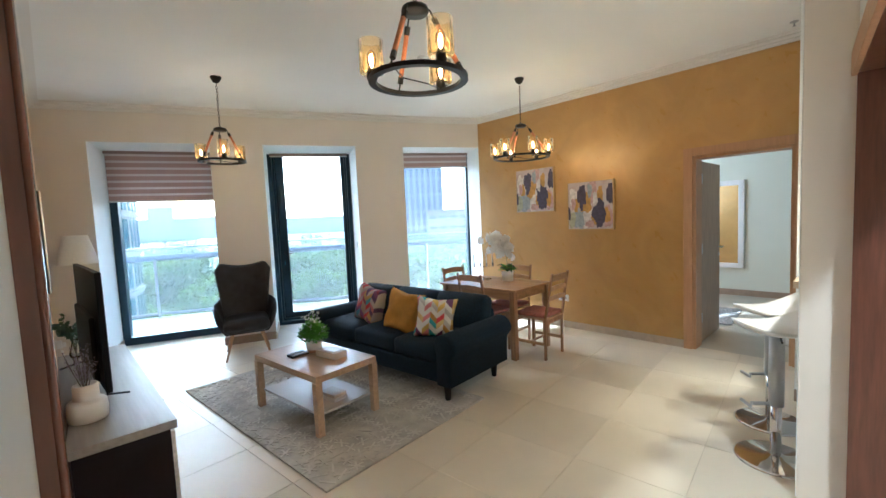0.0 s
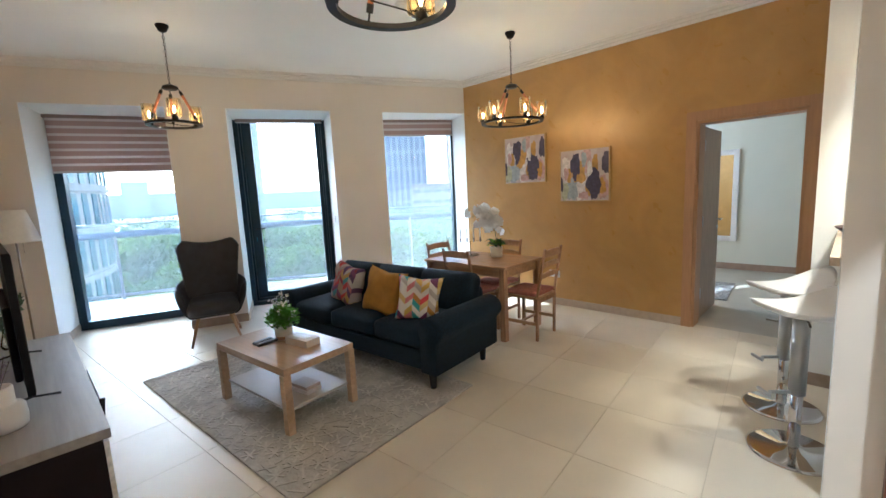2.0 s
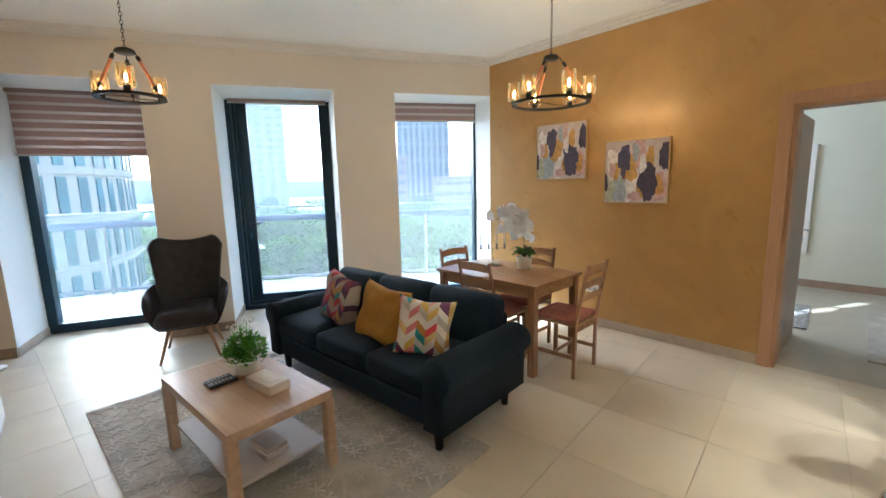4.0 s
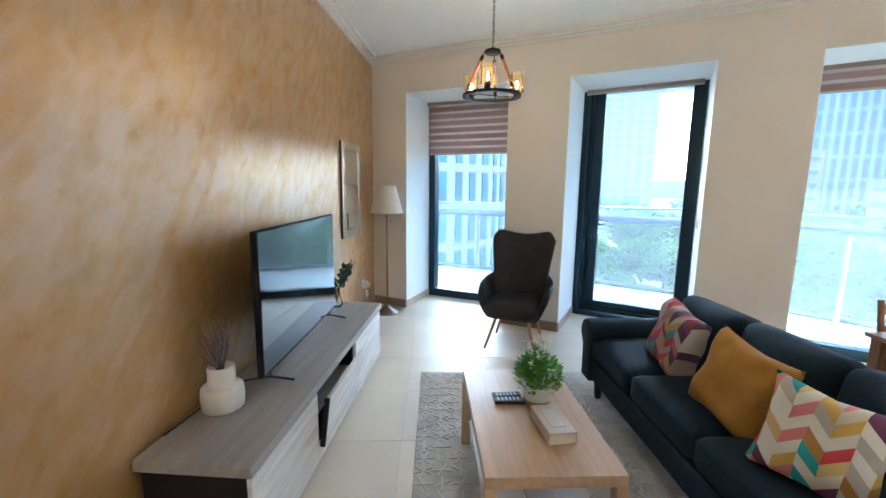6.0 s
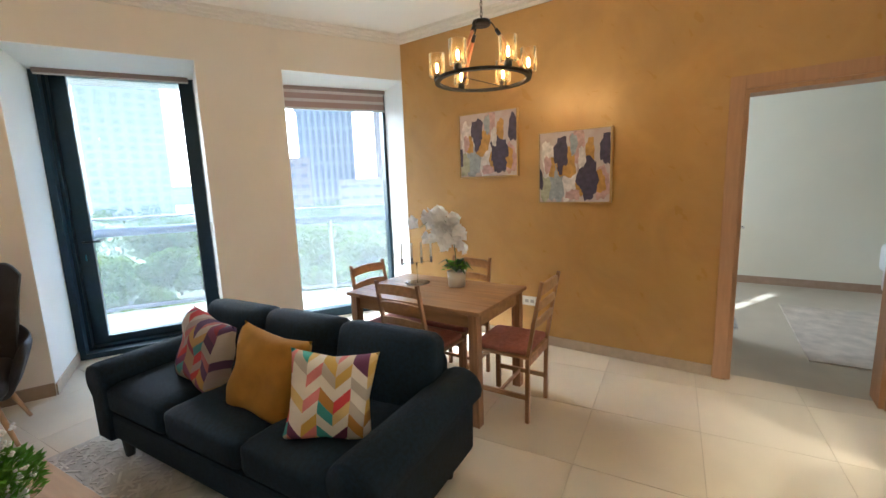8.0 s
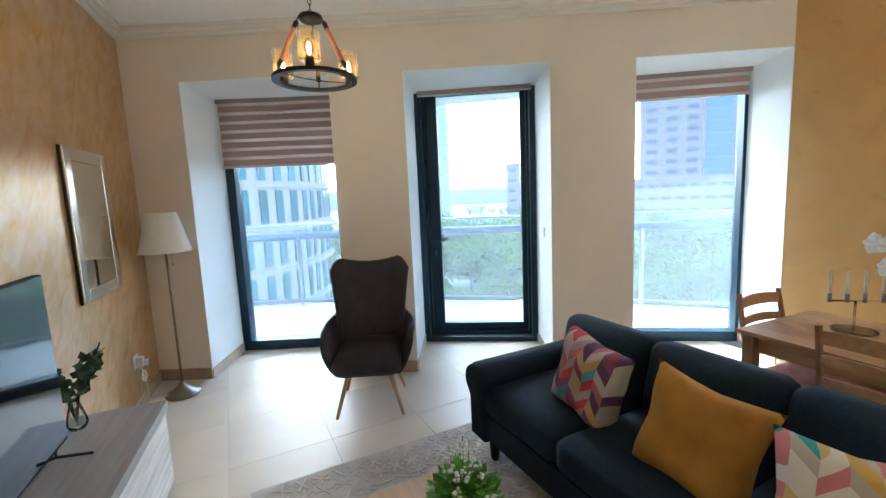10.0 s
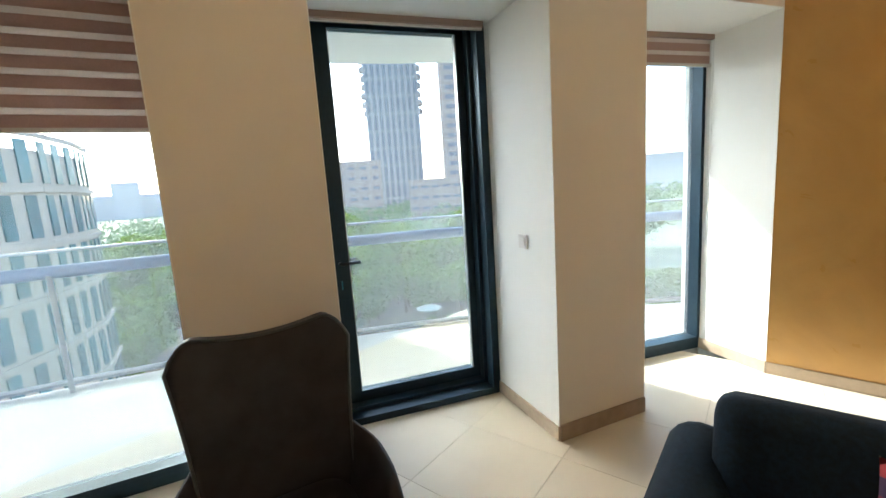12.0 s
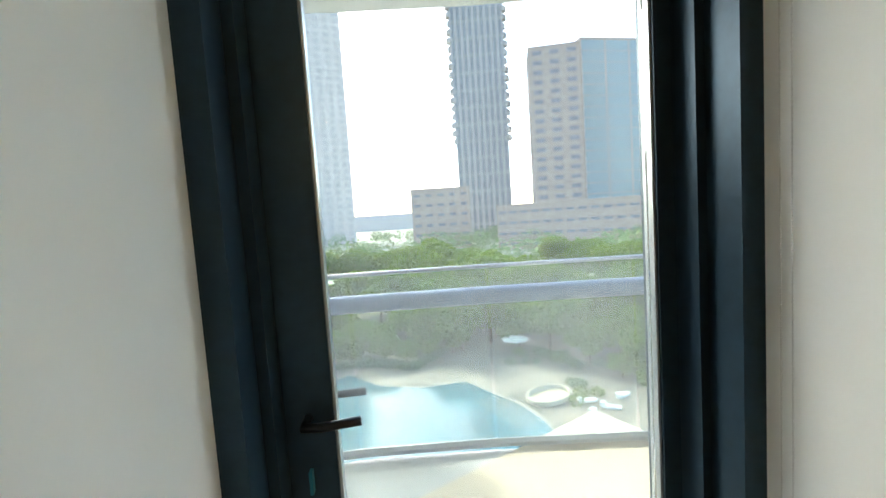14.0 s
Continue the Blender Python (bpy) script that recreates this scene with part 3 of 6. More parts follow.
# hedge rows and planting by the pool
for p, q in (((14, 58), (24, 56)), ((24, 56), (29, 53)), ((29, 53), (34, 60)), ((46, 57), (52, 52))):
    a, b = az(*p), az(*q)
    bm = bmesh.new()
    rh = random.Random(p[0])
    n = 14
    for k in range(n):
        c = lerp(a, b, (k + 0.5) / n)
        leaf_clump(bm, rh, (c[0], c[1], GZ + 0.6), 0.8, 0.8, 0.6, 60, 0.18)
    tagged(part("hedge", bm, M_HEDGE), "clipped dark green hedge beside the pool", "hedge", kind="stuff")
rq = random.Random(77)
for k, (a, d, sc) in enumerate(((13, 60, 0.5), (17, 58.5, 0.45), (20.5, 58, 0.5), (24.5, 57, 0.55), (28, 56, 0.5), (31, 57.5, 0.55), (34.5, 59, 0.6), (57, 50, 0.5), (60.5, 47, 0.55), (63, 51, 0.6))):
    ob = copy_thing(protos[k % 3], pose(*az(a, d, GZ), 0, 0, k * 101))
    ob.scale = (sc, sc, sc * 0.85)
    ob["label"] = "small round-crowned tree beside the swimming pool"
for k in range(26):
    a, d = rq.choice(((rq.uniform(10, 30), rq.uniform(55, 62)), (rq.uniform(42, 56), rq.uniform(53, 58)), (rq.uniform(50, 60), rq.uniform(35, 50))))
    sh = thing("shrub", "low round green shrub in a planted bed by the pool", "shrub", pose(*az(a, d, GZ)), "shrubs by the pool")
    bm = bmesh.new()
    r_ = rq.uniform(0.45, 0.95)
    leaf_clump(bm, rq, (0, 0, r_ * 0.55), r_, r_, r_ * 0.6, 170, 0.14)
    part("foliage", bm, M_HEDGE if k % 2 else M_LEAFN, sh)
# broad steps into the pool
st0, st1 = Vector(az(40, 44)[:2]), Vector(az(46.5, 38.5)[:2])
sn = Vector((-(st1 - st0).y, (st1 - st0).x)).normalized()
sn = sn if sn.dot(st0 - Vector((3, 5.4))) < 0 else -sn
for k in range(5):
    o = sn * (0.25 + 0.55 * k)
    structure(part("pool_step", prism([tuple(st0 + o), tuple(st1 + o), tuple(st1 + o + sn * 0.1), tuple(st0 + o + sn * 0.1)], GZ + 0.085, GZ + 0.1), MATS["coping_stone"]), "pale edge of a broad pool step")

# parasol
um = thing("parasol", "open white parasol on the pool terrace", "parasol", pose(*az(43.3, 57, GZ + 0.05)))
part("pole", tube([(0, 0, 0), (0, 0, 2.6)], 0.04, 8), M_STEEL, um)
part("canopy", lathe([(0, 2.75), (0.6, 2.62), (1.9, 2.2), (1.9, 2.15), (0.6, 2.57), (0, 2.7)], 8), material("parasol_cloth", (0.75, 0.73, 0.68), 0.8), um)
# round plunge basin
bs = thing("splash_basin", "sand-coloured oval splash basin with a raised rim", "basin", pose(*az(47.5, 43.5, GZ + 0.05)))
part("rim", lathe([(1.9, 0), (2.2, 0.05), (2.2, 0.5), (2.0, 0.55), (1.9, 0.4), (1.85, 0.1)], 28, Matrix.Diagonal((1.2, 0.9, 1, 1))), material("basin_rim", (0.42, 0.37, 0.29), 0.7), bs)
part("basin_floor", lathe([(0, 0.12), (1.88, 0.12), (1.88, 0.0), (0, 0)], 28, Matrix.Diagonal((1.2, 0.9, 1, 1))), material("basin_sand", (0.5, 0.4, 0.26), 0.8), bs)
for k, (a, d) in enumerate(((54, 40), (55.5, 42), (52.5, 43), (57, 45))):
    lg = thing("sun_lounger", "white sun lounger on the terrace", "lounger", pose(*az(a, d, GZ + 0.05), 0, 0, 30 * k))
    part("frame", boxm(-0.3, 0.3, -0.9, 0.9, 0.0, 0.25, 0.03), M_WHITE, lg)
    part("backrest", boxm(-0.3, 0.3, 0.5, 1.0, 0.25, 0.55, 0.03), M_WHITE, lg)


def tower(name, label, a0, a1, d, z1, wall, glassm, floors, cols, depth=28, z0=None, band=0.45, bay=0.55, off=0.0):
    """A block between two azimuths at distance d, with floors of window bays set in its near faces."""
    z0 = GZ if z0 is None else z0
    p, q = Vector(az(a0, d)[:2]), Vector(az(a1, d + off)[:2])
    u = (q - p).normalized()
    n = Vector((-u.y, u.x))
    if n.dot(p - Vector((3, 5.4))) < 0:
        n = -n
    w = (q - p).length
    g = thing(name, label, "building")
    part("wall", prism([tuple(p), tuple(q), tuple(q + n * depth), tuple(p + n * depth)], z0, z1), wall, g)
    part("roof", prism([tuple(p - n * 0.4 - u * 0.4), tuple(q - n * 0.4 + u * 0.4), tuple(q + n * depth), tuple(p + n * depth)], z1, z1 + 1.2), wall, g)
    fh, cw = (z1 - z0) / floors, w / cols
    bms = bmesh.new()
    for f in range(floors):
        for c in range(cols):
            s0 = (c + (1 - bay) / 2) * cw
            zz = z0 + (f + (1 - band) / 2) * fh
            a2, b2 = p + u * s0 - n * 0.06, p + u * (s0 + cw * bay) - n * 0.06
            add_prism_fast(bms, a2, b2, n * 0.1, zz, zz + fh * band)
    part("windows", bms, glassm, g, "bands of dark window glass")["kind"] = "stuff"
    return g


def add_prism_fast(bm, a, b, n, z0, z1):
    v = [bm.verts.new((x, y, z)) for z in (z0, z1) for x, y in (tuple(a), tuple(b), tuple(b + n), tuple(a + n))]
    for f in ((0, 1, 5, 4), (1, 2, 6, 5), (2, 3, 7, 6), (3, 0, 4, 7), (4, 5, 6, 7), (3, 2, 1, 0)):
        bm.faces.new([v[i] for i in f])


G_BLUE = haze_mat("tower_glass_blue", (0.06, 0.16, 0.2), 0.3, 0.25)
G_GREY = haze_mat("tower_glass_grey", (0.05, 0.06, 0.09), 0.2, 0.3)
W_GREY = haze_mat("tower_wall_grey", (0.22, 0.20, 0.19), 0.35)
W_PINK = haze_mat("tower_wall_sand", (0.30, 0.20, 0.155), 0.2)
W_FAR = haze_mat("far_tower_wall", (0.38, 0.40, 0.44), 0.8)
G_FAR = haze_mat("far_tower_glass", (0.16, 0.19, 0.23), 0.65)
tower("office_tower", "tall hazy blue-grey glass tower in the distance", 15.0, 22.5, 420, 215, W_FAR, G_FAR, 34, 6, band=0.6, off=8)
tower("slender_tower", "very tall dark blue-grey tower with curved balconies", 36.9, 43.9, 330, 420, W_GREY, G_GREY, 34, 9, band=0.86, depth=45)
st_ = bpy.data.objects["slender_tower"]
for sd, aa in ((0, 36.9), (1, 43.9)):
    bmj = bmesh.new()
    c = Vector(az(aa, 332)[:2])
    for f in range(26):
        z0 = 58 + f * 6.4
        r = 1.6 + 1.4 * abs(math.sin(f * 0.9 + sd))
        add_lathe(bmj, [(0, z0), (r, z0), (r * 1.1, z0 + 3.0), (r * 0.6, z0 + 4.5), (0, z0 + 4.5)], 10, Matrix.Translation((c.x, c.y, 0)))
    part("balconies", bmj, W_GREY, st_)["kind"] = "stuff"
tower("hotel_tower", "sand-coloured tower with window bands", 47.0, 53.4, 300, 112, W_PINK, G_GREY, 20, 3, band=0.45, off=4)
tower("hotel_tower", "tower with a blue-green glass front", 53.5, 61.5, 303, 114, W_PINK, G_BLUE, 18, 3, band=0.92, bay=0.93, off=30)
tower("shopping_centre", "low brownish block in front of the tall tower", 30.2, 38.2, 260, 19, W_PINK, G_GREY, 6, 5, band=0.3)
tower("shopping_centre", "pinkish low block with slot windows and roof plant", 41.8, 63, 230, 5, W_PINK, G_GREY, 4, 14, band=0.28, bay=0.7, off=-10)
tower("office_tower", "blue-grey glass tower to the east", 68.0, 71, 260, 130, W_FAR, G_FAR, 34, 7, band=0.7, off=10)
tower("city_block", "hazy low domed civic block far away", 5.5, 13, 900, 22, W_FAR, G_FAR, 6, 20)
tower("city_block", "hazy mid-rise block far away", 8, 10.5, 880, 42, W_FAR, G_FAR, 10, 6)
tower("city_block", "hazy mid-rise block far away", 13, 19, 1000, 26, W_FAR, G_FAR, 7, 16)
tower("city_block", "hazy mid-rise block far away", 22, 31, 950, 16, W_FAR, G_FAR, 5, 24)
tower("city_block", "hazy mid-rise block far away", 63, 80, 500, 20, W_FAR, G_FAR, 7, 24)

# neighbouring building with pale stone grid facade
M_NB = material("neighbour_stone", (0.40, 0.315, 0.245), 0.7, noise_scale=1, var=0.06)
M_NG = material("neighbour_glass", (0.03, 0.10, 0.11), 0.15, noise_scale=0.5, var=0.4)
nb = thing("neighbour_building", "pale stone building with tall teal window slots", "building")
NB = [(-22, 26), (-14, 29.2), (-6, 32.8), (0, 36.5), (3.4, 40.2), (5.6, 44.5), (6.8, 49.0)]
part("wall", prism(NB + [(6.8, 70), (-22, 70)], GZ, 5.4), M_NB, nb)
bm, bm2 = bmesh.new(), bmesh.new()
for p, q in zip(NB, NB[1:]):
    p, q = Vector(p), Vector(q)
    u, w = (q - p).normalized(), (q - p).length
    n = Vector((-u.y, u.x))
    m = max(2, round(w / 1.65))
    for f in range(7):
        z = GZ + 1.3 + f * 3.35
        for k in range(m):
            c0 = p + u * (w * (k + 0.27) / m) - n * 0.12
            add_prism_fast(bm, c0, c0 + u * (w / m * 0.45), n * 0.1, z, z + 2.6)
        add_prism_fast(bm2, p - n * 0.2, q - n * 0.2, n * 0.2, z + 2.8, z + 3.1)
part("windows", bm, M_NG, nb, "tall teal glass window slots")["kind"] = "stuff"
part("string_courses", bm2, M_NB, nb)

# ---- furniture ----
M_NAVY = material("navy_fabric", (0.0032, 0.014, 0.031), 0.75, noise_scale=60, var=0.35, bump=0.25, bump_scale=450)
M_NAVY.node_tree.nodes["Principled BSDF"].inputs["Specular IOR Level"].default_value = 0.3
M_CHARC = material("charcoal_velvet", (0.021, 0.020, 0.028), 0.6, noise_scale=12, var=0.3, bump=0.1, bump_scale=300)
M_BLACKW = material("black_wood", (0.01, 0.01, 0.01), 0.4)
M_BEECH = material("beech_leg", (0.5, 0.3, 0.15), 0.45, noise_scale=6, var=0.12, stretch=(8, 8, 1))
M_LTOAK = material("light_oak_laminate", (0.50, 0.34, 0.21), 0.35, noise_scale=4, var=0.12, stretch=(9, 0.7, 9))
M_PINE = material("antique_pine", (0.45, 0.26, 0.125), 0.33, noise_scale=3.2, var=0.2, stretch=(9, 0.8, 9), bump=0.03)
M_PINEV = material("antique_pine_post", (0.37, 0.20, 0.10), 0.4, noise_scale=5, var=0.25, stretch=(9, 9, 0.8), bump=0.03)
M_ROSE = material("rose_cushion", (0.42, 0.17, 0.14), 0.9, noise_scale=40, var=0.15, bump=0.2, bump_scale=400)
M_CREAM = material("cream_ceramic", (0.7, 0.66, 0.6), 0.5, noise_scale=10, var=0.04)
M_BLACK = material("black_plastic", (0.012, 0.012, 0.014), 0.35)


def pillow_mesh(w, h, t, seed=0, n=20, pinch=0.26):
    """A stuffed square pillow in the x-z plane, thickness along y, with soft uneven faces and pointed corners."""
    rnd = random.Random(seed)
    bm = bmesh.new()
    ph = [rnd.uniform(0, 6) for _ in range(4)]
    grid = {}
    for side in (1, -1):
        for i in range(n + 1):
            for j in range(n + 1):
                u, v = 2 * i / n - 1, 2 * j / n - 1
                if side < 0 and (i in (0, n) or j in (0, n)):
                    grid[side, i, j] = grid[1, i, j]
                    continue
                x = u * w / 2 * (1 - pinch * (1 - abs(v)) ** 0.8 * abs(u) ** 3 * 0.6)
                z = v * h / 2 * (1 - pinch * (1 - abs(u)) ** 0.8 * abs(v) ** 3 * 0.6)
                f = ((1 - u ** 4) * (1 - v ** 4)) ** 0.45
                wr = 0.10 * math.sin(5 * u + ph[0] + 3 * v) + 0.08 * math.sin(7 * v + ph[1] - 2 * u) + 0.05 * math.sin(13 * (u + v * 0.6) + ph[2]) * abs(u * v)
                grid[side, i, j] = bm.verts.new((x, side * t / 2 * f * (1 + wr), z))
    for side in (1, -1):
        for i in range(n):
            for j in range(n):
                q = [grid[side, i, j], grid[side, i + 1, j], grid[side, i + 1, j + 1], grid[side, i, j + 1]]
                bm.faces.new(q if side < 0 else q[::-1])
    return bm


def chevron_material(name, seed):
    """Printed cloth: columns of slanted bars in many colours."""
    m = bpy.data.materials.new(name)
    m.use_nodes = True
    n, l = m.node_tree.nodes, m.node_tree.links
    b = n["Principled BSDF"]
    b.inputs["Roughness"].default_value = 0.85
    tc, sp = n.new("ShaderNodeTexCoord"), n.new("ShaderNodeSeparateXYZ")
    l.new(tc.outputs["Object"], sp.inputs[0])

    def mth(op, a, c=None):
        q = n.new("ShaderNodeMath")
        q.operation = op
        for k, v in enumerate((a, c)):
            if v is None:
                continue
            if isinstance(v, (int, float)):
                q.inputs[k].default_value = v
            else:
                l.new(v, q.inputs[k])
        return q.outputs[0]
    u = mth("MULTIPLY", mth("ADD", sp.outputs["X"], 1.0), 16.5)
    col = mth("FLOOR", u)
    fr = mth("SUBTRACT", u, col)
    par = mth("MODULO", col, 2.0)
    sgn = mth("SUBTRACT", mth("MULTIPLY", par, 2.0), 1.0)
    sl = mth("MULTIPLY", mth("MULTIPLY", fr, sgn), 1.15)
    off = mth("MULTIPLY", mth("SUBTRACT", 1.0, par), 1.15)
    row = mth("FLOOR", mth("ADD", mth("ADD", mth("MULTIPLY", mth("ADD", sp.outputs["Z"], 1.0), 21.0), sl), off))
    cb = n.new("ShaderNodeCombineXYZ")
    l.new(col, cb.inputs[0])
    l.new(row, cb.inputs[1])
    cb.inputs[2].default_value = seed
    wn2 = n.new("ShaderNodeTexWhiteNoise")
    l.new(cb.outputs[0], wn2.inputs["Vector"])
    r = n.new("ShaderNodeValToRGB")
    r.color_ramp.interpolation = "CONSTANT"
    if seed > 5:
        cols = [(0.76, 0.73, 0.66), (0.62, 0.42, 0.10), (0.50, 0.46, 0.40), (0.62, 0.22, 0.22), (0.76, 0.73, 0.66), (0.07, 0.36, 0.38), (0.42, 0.22, 0.05), (0.76, 0.73, 0.66), (0.60, 0.06, 0.07), (0.64, 0.58, 0.47), (0.14, 0.04, 0.12), (0.66, 0.50, 0.20)]
    else:
        cols = [(0.34, 0.26, 0.25), (0.26, 0.045, 0.08), (0.50, 0.44, 0.38), (0.10, 0.05, 0.13), (0.36, 0.25, 0.17), (0.10, 0.30, 0.33), (0.42, 0.14, 0.15), (0.46, 0.40, 0.36), (0.20, 0.07, 0.16), (0.44, 0.27, 0.10), (0.34, 0.28, 0.27), (0.46, 0.05, 0.06)]
    while len(r.color_ramp.elements) < len(cols):
        r.color_ramp.elements.new(0.5)
    for k, c in enumerate(cols):
        r.color_ramp.elements[k].position = k / len(cols)
        r.color_ramp.elements[k].color = (*c, 1)
    l.new(wn2.outputs["Value"], r.inputs["Fac"])
    l.new(r.outputs["Color"], b.inputs["Base Color"])
    t2, bp = n.new("ShaderNodeTexNoise"), n.new("ShaderNodeBump")
    t2.inputs["Scale"].default_value = 300
    bp.inputs["Strength"].default_value, bp.inputs["Distance"].default_value = 0.15, 0.01
    l.new(tc.outputs["Object"], t2.inputs["Vector"])
    l.new(t2.outputs["Fac"], bp.inputs["Height"])
    l.new(bp.outputs["Normal"], b.inputs["Normal"])
    return m


def soft_box(w, d, h, bevel, seed=0, puff=0.02, n=10):
    """A padded block: a finely cut rounded box with a domed top."""
    bm = bmesh.new()
    add_box(bm, -w / 2, w / 2, -d / 2, d / 2, 0, h)
    bmesh.ops.subdivide_edges(bm, edges=bm.edges[:], cuts=n, use_grid_fill=True)
    rnd = random.Random(seed)
    a, b2 = rnd.uniform(0, 6), rnd.uniform(0, 6)
    for v in bm.verts:
        u, q = v.co.x / (w / 2), v.co.y / (d / 2)
        hx, hy, hz = w / 2 - bevel, d / 2 - bevel, h / 2 - bevel
        c = Vector((max(-hx, min(hx, v.co.x)), max(-hy, min(hy, v.co.y)), max(-hz, min(hz, v.co.z - h / 2)) + h / 2))
        dlt = v.co - c
        if dlt.length > 1e-6:
            v.co = c + dlt.normalized() * min(bevel, dlt.length)
        f = max(0, 1 - u * u) * max(0, 1 - q * q)
        if v.co.z > h / 2:
            v.co.z += puff * f * (1 + 0.25 * math.sin(3 * u + a) + 0.2 * math.sin(4 * q + b2))
    return bm


# sofa: local x across its depth (0 front), y along it
SF = pose(2.757, 3.405, 0, 0, 0, 5.5)
sofa = thing("sofa", "dark navy fabric three-seat sofa with rolled arms on the rug", "sofa", SF)
L2 = 0.995
part("base", boxm(0.0, 0.80, -L2 + 0.06, L2 - 0.06, 0.165, 0.32, 0.02), M_NAVY, sofa)
for s in (-1, 1):
    y = s * (L2 - 0.10)
    bm = bmesh.new()
    # rolled arm: outline in the y-z plane, run along x with a rounded front
    ol = [(-0.075, 0.16), (-0.08, 0.39)] + [(-0.02 + 0.115 * math.cos(t), 0.485 + 0.10 * math.sin(t)) for t in [math.pi * (1.12 - 1.3 * k / 11) for k in range(12)]] + [(0.075, 0.41), (0.075, 0.16)]
    ol = [(-p, q) for p, q in ol] if s > 0 else ol
    rings = []
    for x, sc in ((0.0, 0.9), (0.012, 0.97), (0.035, 1.0), (0.3, 1.0), (0.6, 1.0), (0.80, 1.0), (0.83, 0.97)):
        rings.append([bm.verts.new((x - 0.02, y + p * sc, 0.16 + (q - 0.16) * (0.985 if sc < 1 else 1))) for p, q in ol])
    for a, b in zip(rings, rings[1:]):
        for k in range(len(ol)):
            bm.faces.new((a[k], a[(k + 1) % len(ol)], b[(k + 1) % len(ol)], b[k]))
    bm.faces.new(rings[0][::-1])
    bm.faces.new(rings[-1])
    bmesh.ops.recalc_face_normals(bm, faces=bm.faces)
    part("arm", bm, M_NAVY, sofa, smooth=True)
for k in range(3):
    y = (k - 1) * 0.575
    part("seat_cushion", soft_box(0.62, 0.572, 0.16, 0.045, k, 0.03), M_NAVY, sofa, loc=(0.30, y, 0.315), smooth=True)
    bm = soft_box(0.43, 0.585, 0.20, 0.07, k + 9, 0.05)
    bmesh.ops.transform(bm, matrix=pose(0.60, y, 0.362, 0, 0, 0) @ pose(0, 0, 0, 0, -76, 0) @ pose(0.215, 0, -0.10), verts=bm.verts)
    part("back_cushion", bm, M_NAVY, sofa, smooth=True)
bm = bmesh.new()
add_box(bm, 0.68, 0.84, -L2 + 0.16, L2 - 0.16, 0.13, 0.64, 0.05, 3)
part("backrest", bm, M_NAVY, sofa, smooth=True)
for x in (0.07, 0.74):
    for y in (-0.86, 0.86):
        part("leg", lathe([(0, 0), (0.022, 0), (0.036, 0.17), (0, 0.17)], 12, Matrix.Translation((x, y, 0.0))), M_BLACKW, sofa, "black tapered wooden leg")


def cushion(label, mat, x, y, z, tilt, yaw, roll, size, seed):
    ob = part("cushion", pillow_mesh(size, size, 0.17, seed), mat, None, smooth=True)
    ob.matrix_world = SF @ pose(x, y, z) @ pose(0, 0, 0, 0, 0, yaw) @ pose(0, 0, 0, -tilt, 0, 0) @ pose(0, 0, 0, 0, roll, 0)
    tagged(ob, label, "cushion", "cushions on the sofa")


cushion("multicoloured chevron cushion leaning at the far sofa arm", chevron_material("chevron_cloth_dark", 3.0), 0.29, 0.36, 0.64, -13, 88, -9, 0.40, 1)
M_MUST = material("mustard_cloth", (0.40, 0.20, 0.022), 0.85, noise_scale=14, var=0.12, bump=0.2, bump_scale=250)
cushion("mustard yellow plain cushion in the middle of the sofa", M_MUST, 0.26, -0.18, 0.63, -15, 97, -8, 0.42, 2)
cushion("multicoloured chevron cushion leaning near the rolled arm", chevron_material("chevron_cloth_light", 8.0), 0.24, -0.60, 0.63, -17, 122, -6, 0.375, 3)

# rug
RG = pose(1.64, 2.23, 0, 0, 0, 5.0)
m = material("rug_pile", (0.60, 0.56, 0.49), 0.95, noise_scale=5, color2=(0.36, 0.34, 0.315), bump=0.9, bump_scale=28)
bm = bmesh.new()
add_box(bm, 0, 1.5, 0, 2.34, 0.001, 0.014, 0.004)
rug = part("rug", bm, m)
rug.matrix_world = RG
tagged(rug, "beige and grey rug with worn raised tracery", "rug")
bm = bmesh.new()
rr = random.Random(4)
for i in range(15):
    for j in range(23):
        cx, cy = 0.05 + i * 0.1, 0.06 + j * 0.1
        for k in range(3):
            if rr.random() < 0.24:
                continue
            t = math.pi * k / 3 + (0.5 if (i + j) % 2 else 0)
            dx, dy = math.cos(t) * 0.052, math.sin(t) * 0.052
            nx, ny = -math.sin(t) * 0.006, math.cos(t) * 0.006
            q = [bm.verts.new((cx + a * dx + b * nx, cy + a * dy + b * ny, 0.0175)) for a, b in ((-1, -1), (1, -1), (1, 1), (-1, 1))]
            lo = [bm.verts.new((v.co.x, v.co.y, 0.0135)) for v in q]
            bm.faces.new(q)
            for e in range(4):
                bm.faces.new((lo[e], lo[(e + 1) % 4], q[(e + 1) % 4], q[e]))
tr = part("tracery", bm, material("rug_tracery", (0.70, 0.66, 0.59), 0.9, noise_scale=4, color2=(0.40, 0.38, 0.35)), rug, "raised pale tracery")

# coffee table
CT = pose(2.105, 3.265, 0, 0, 0, 6.5)
ct = thing("coffee_table", "light oak rectangular coffee table with a lower shelf on the rug", "table", CT)
part("tabletop", boxm(-0.270, 0.268, -0.45, 0.45, 0.402, 0.45, 0.002), M_LTOAK, ct)
part("shelf", boxm(-0.235, 0.235, -0.41, 0.41, 0.145, 0.162, 0.001), material("light_laminate", (0.55, 0.5, 0.45), 0.4), ct)
for x in (-1, 1):
    for y in (-1, 1):
        part("leg", boxm(x * 0.25 - 0.025, x * 0.25 + 0.025, y * 0.425 - 0.025, y * 0.425 + 0.025, 0.014, 0.402, 0.002), M_LTOAK, ct)


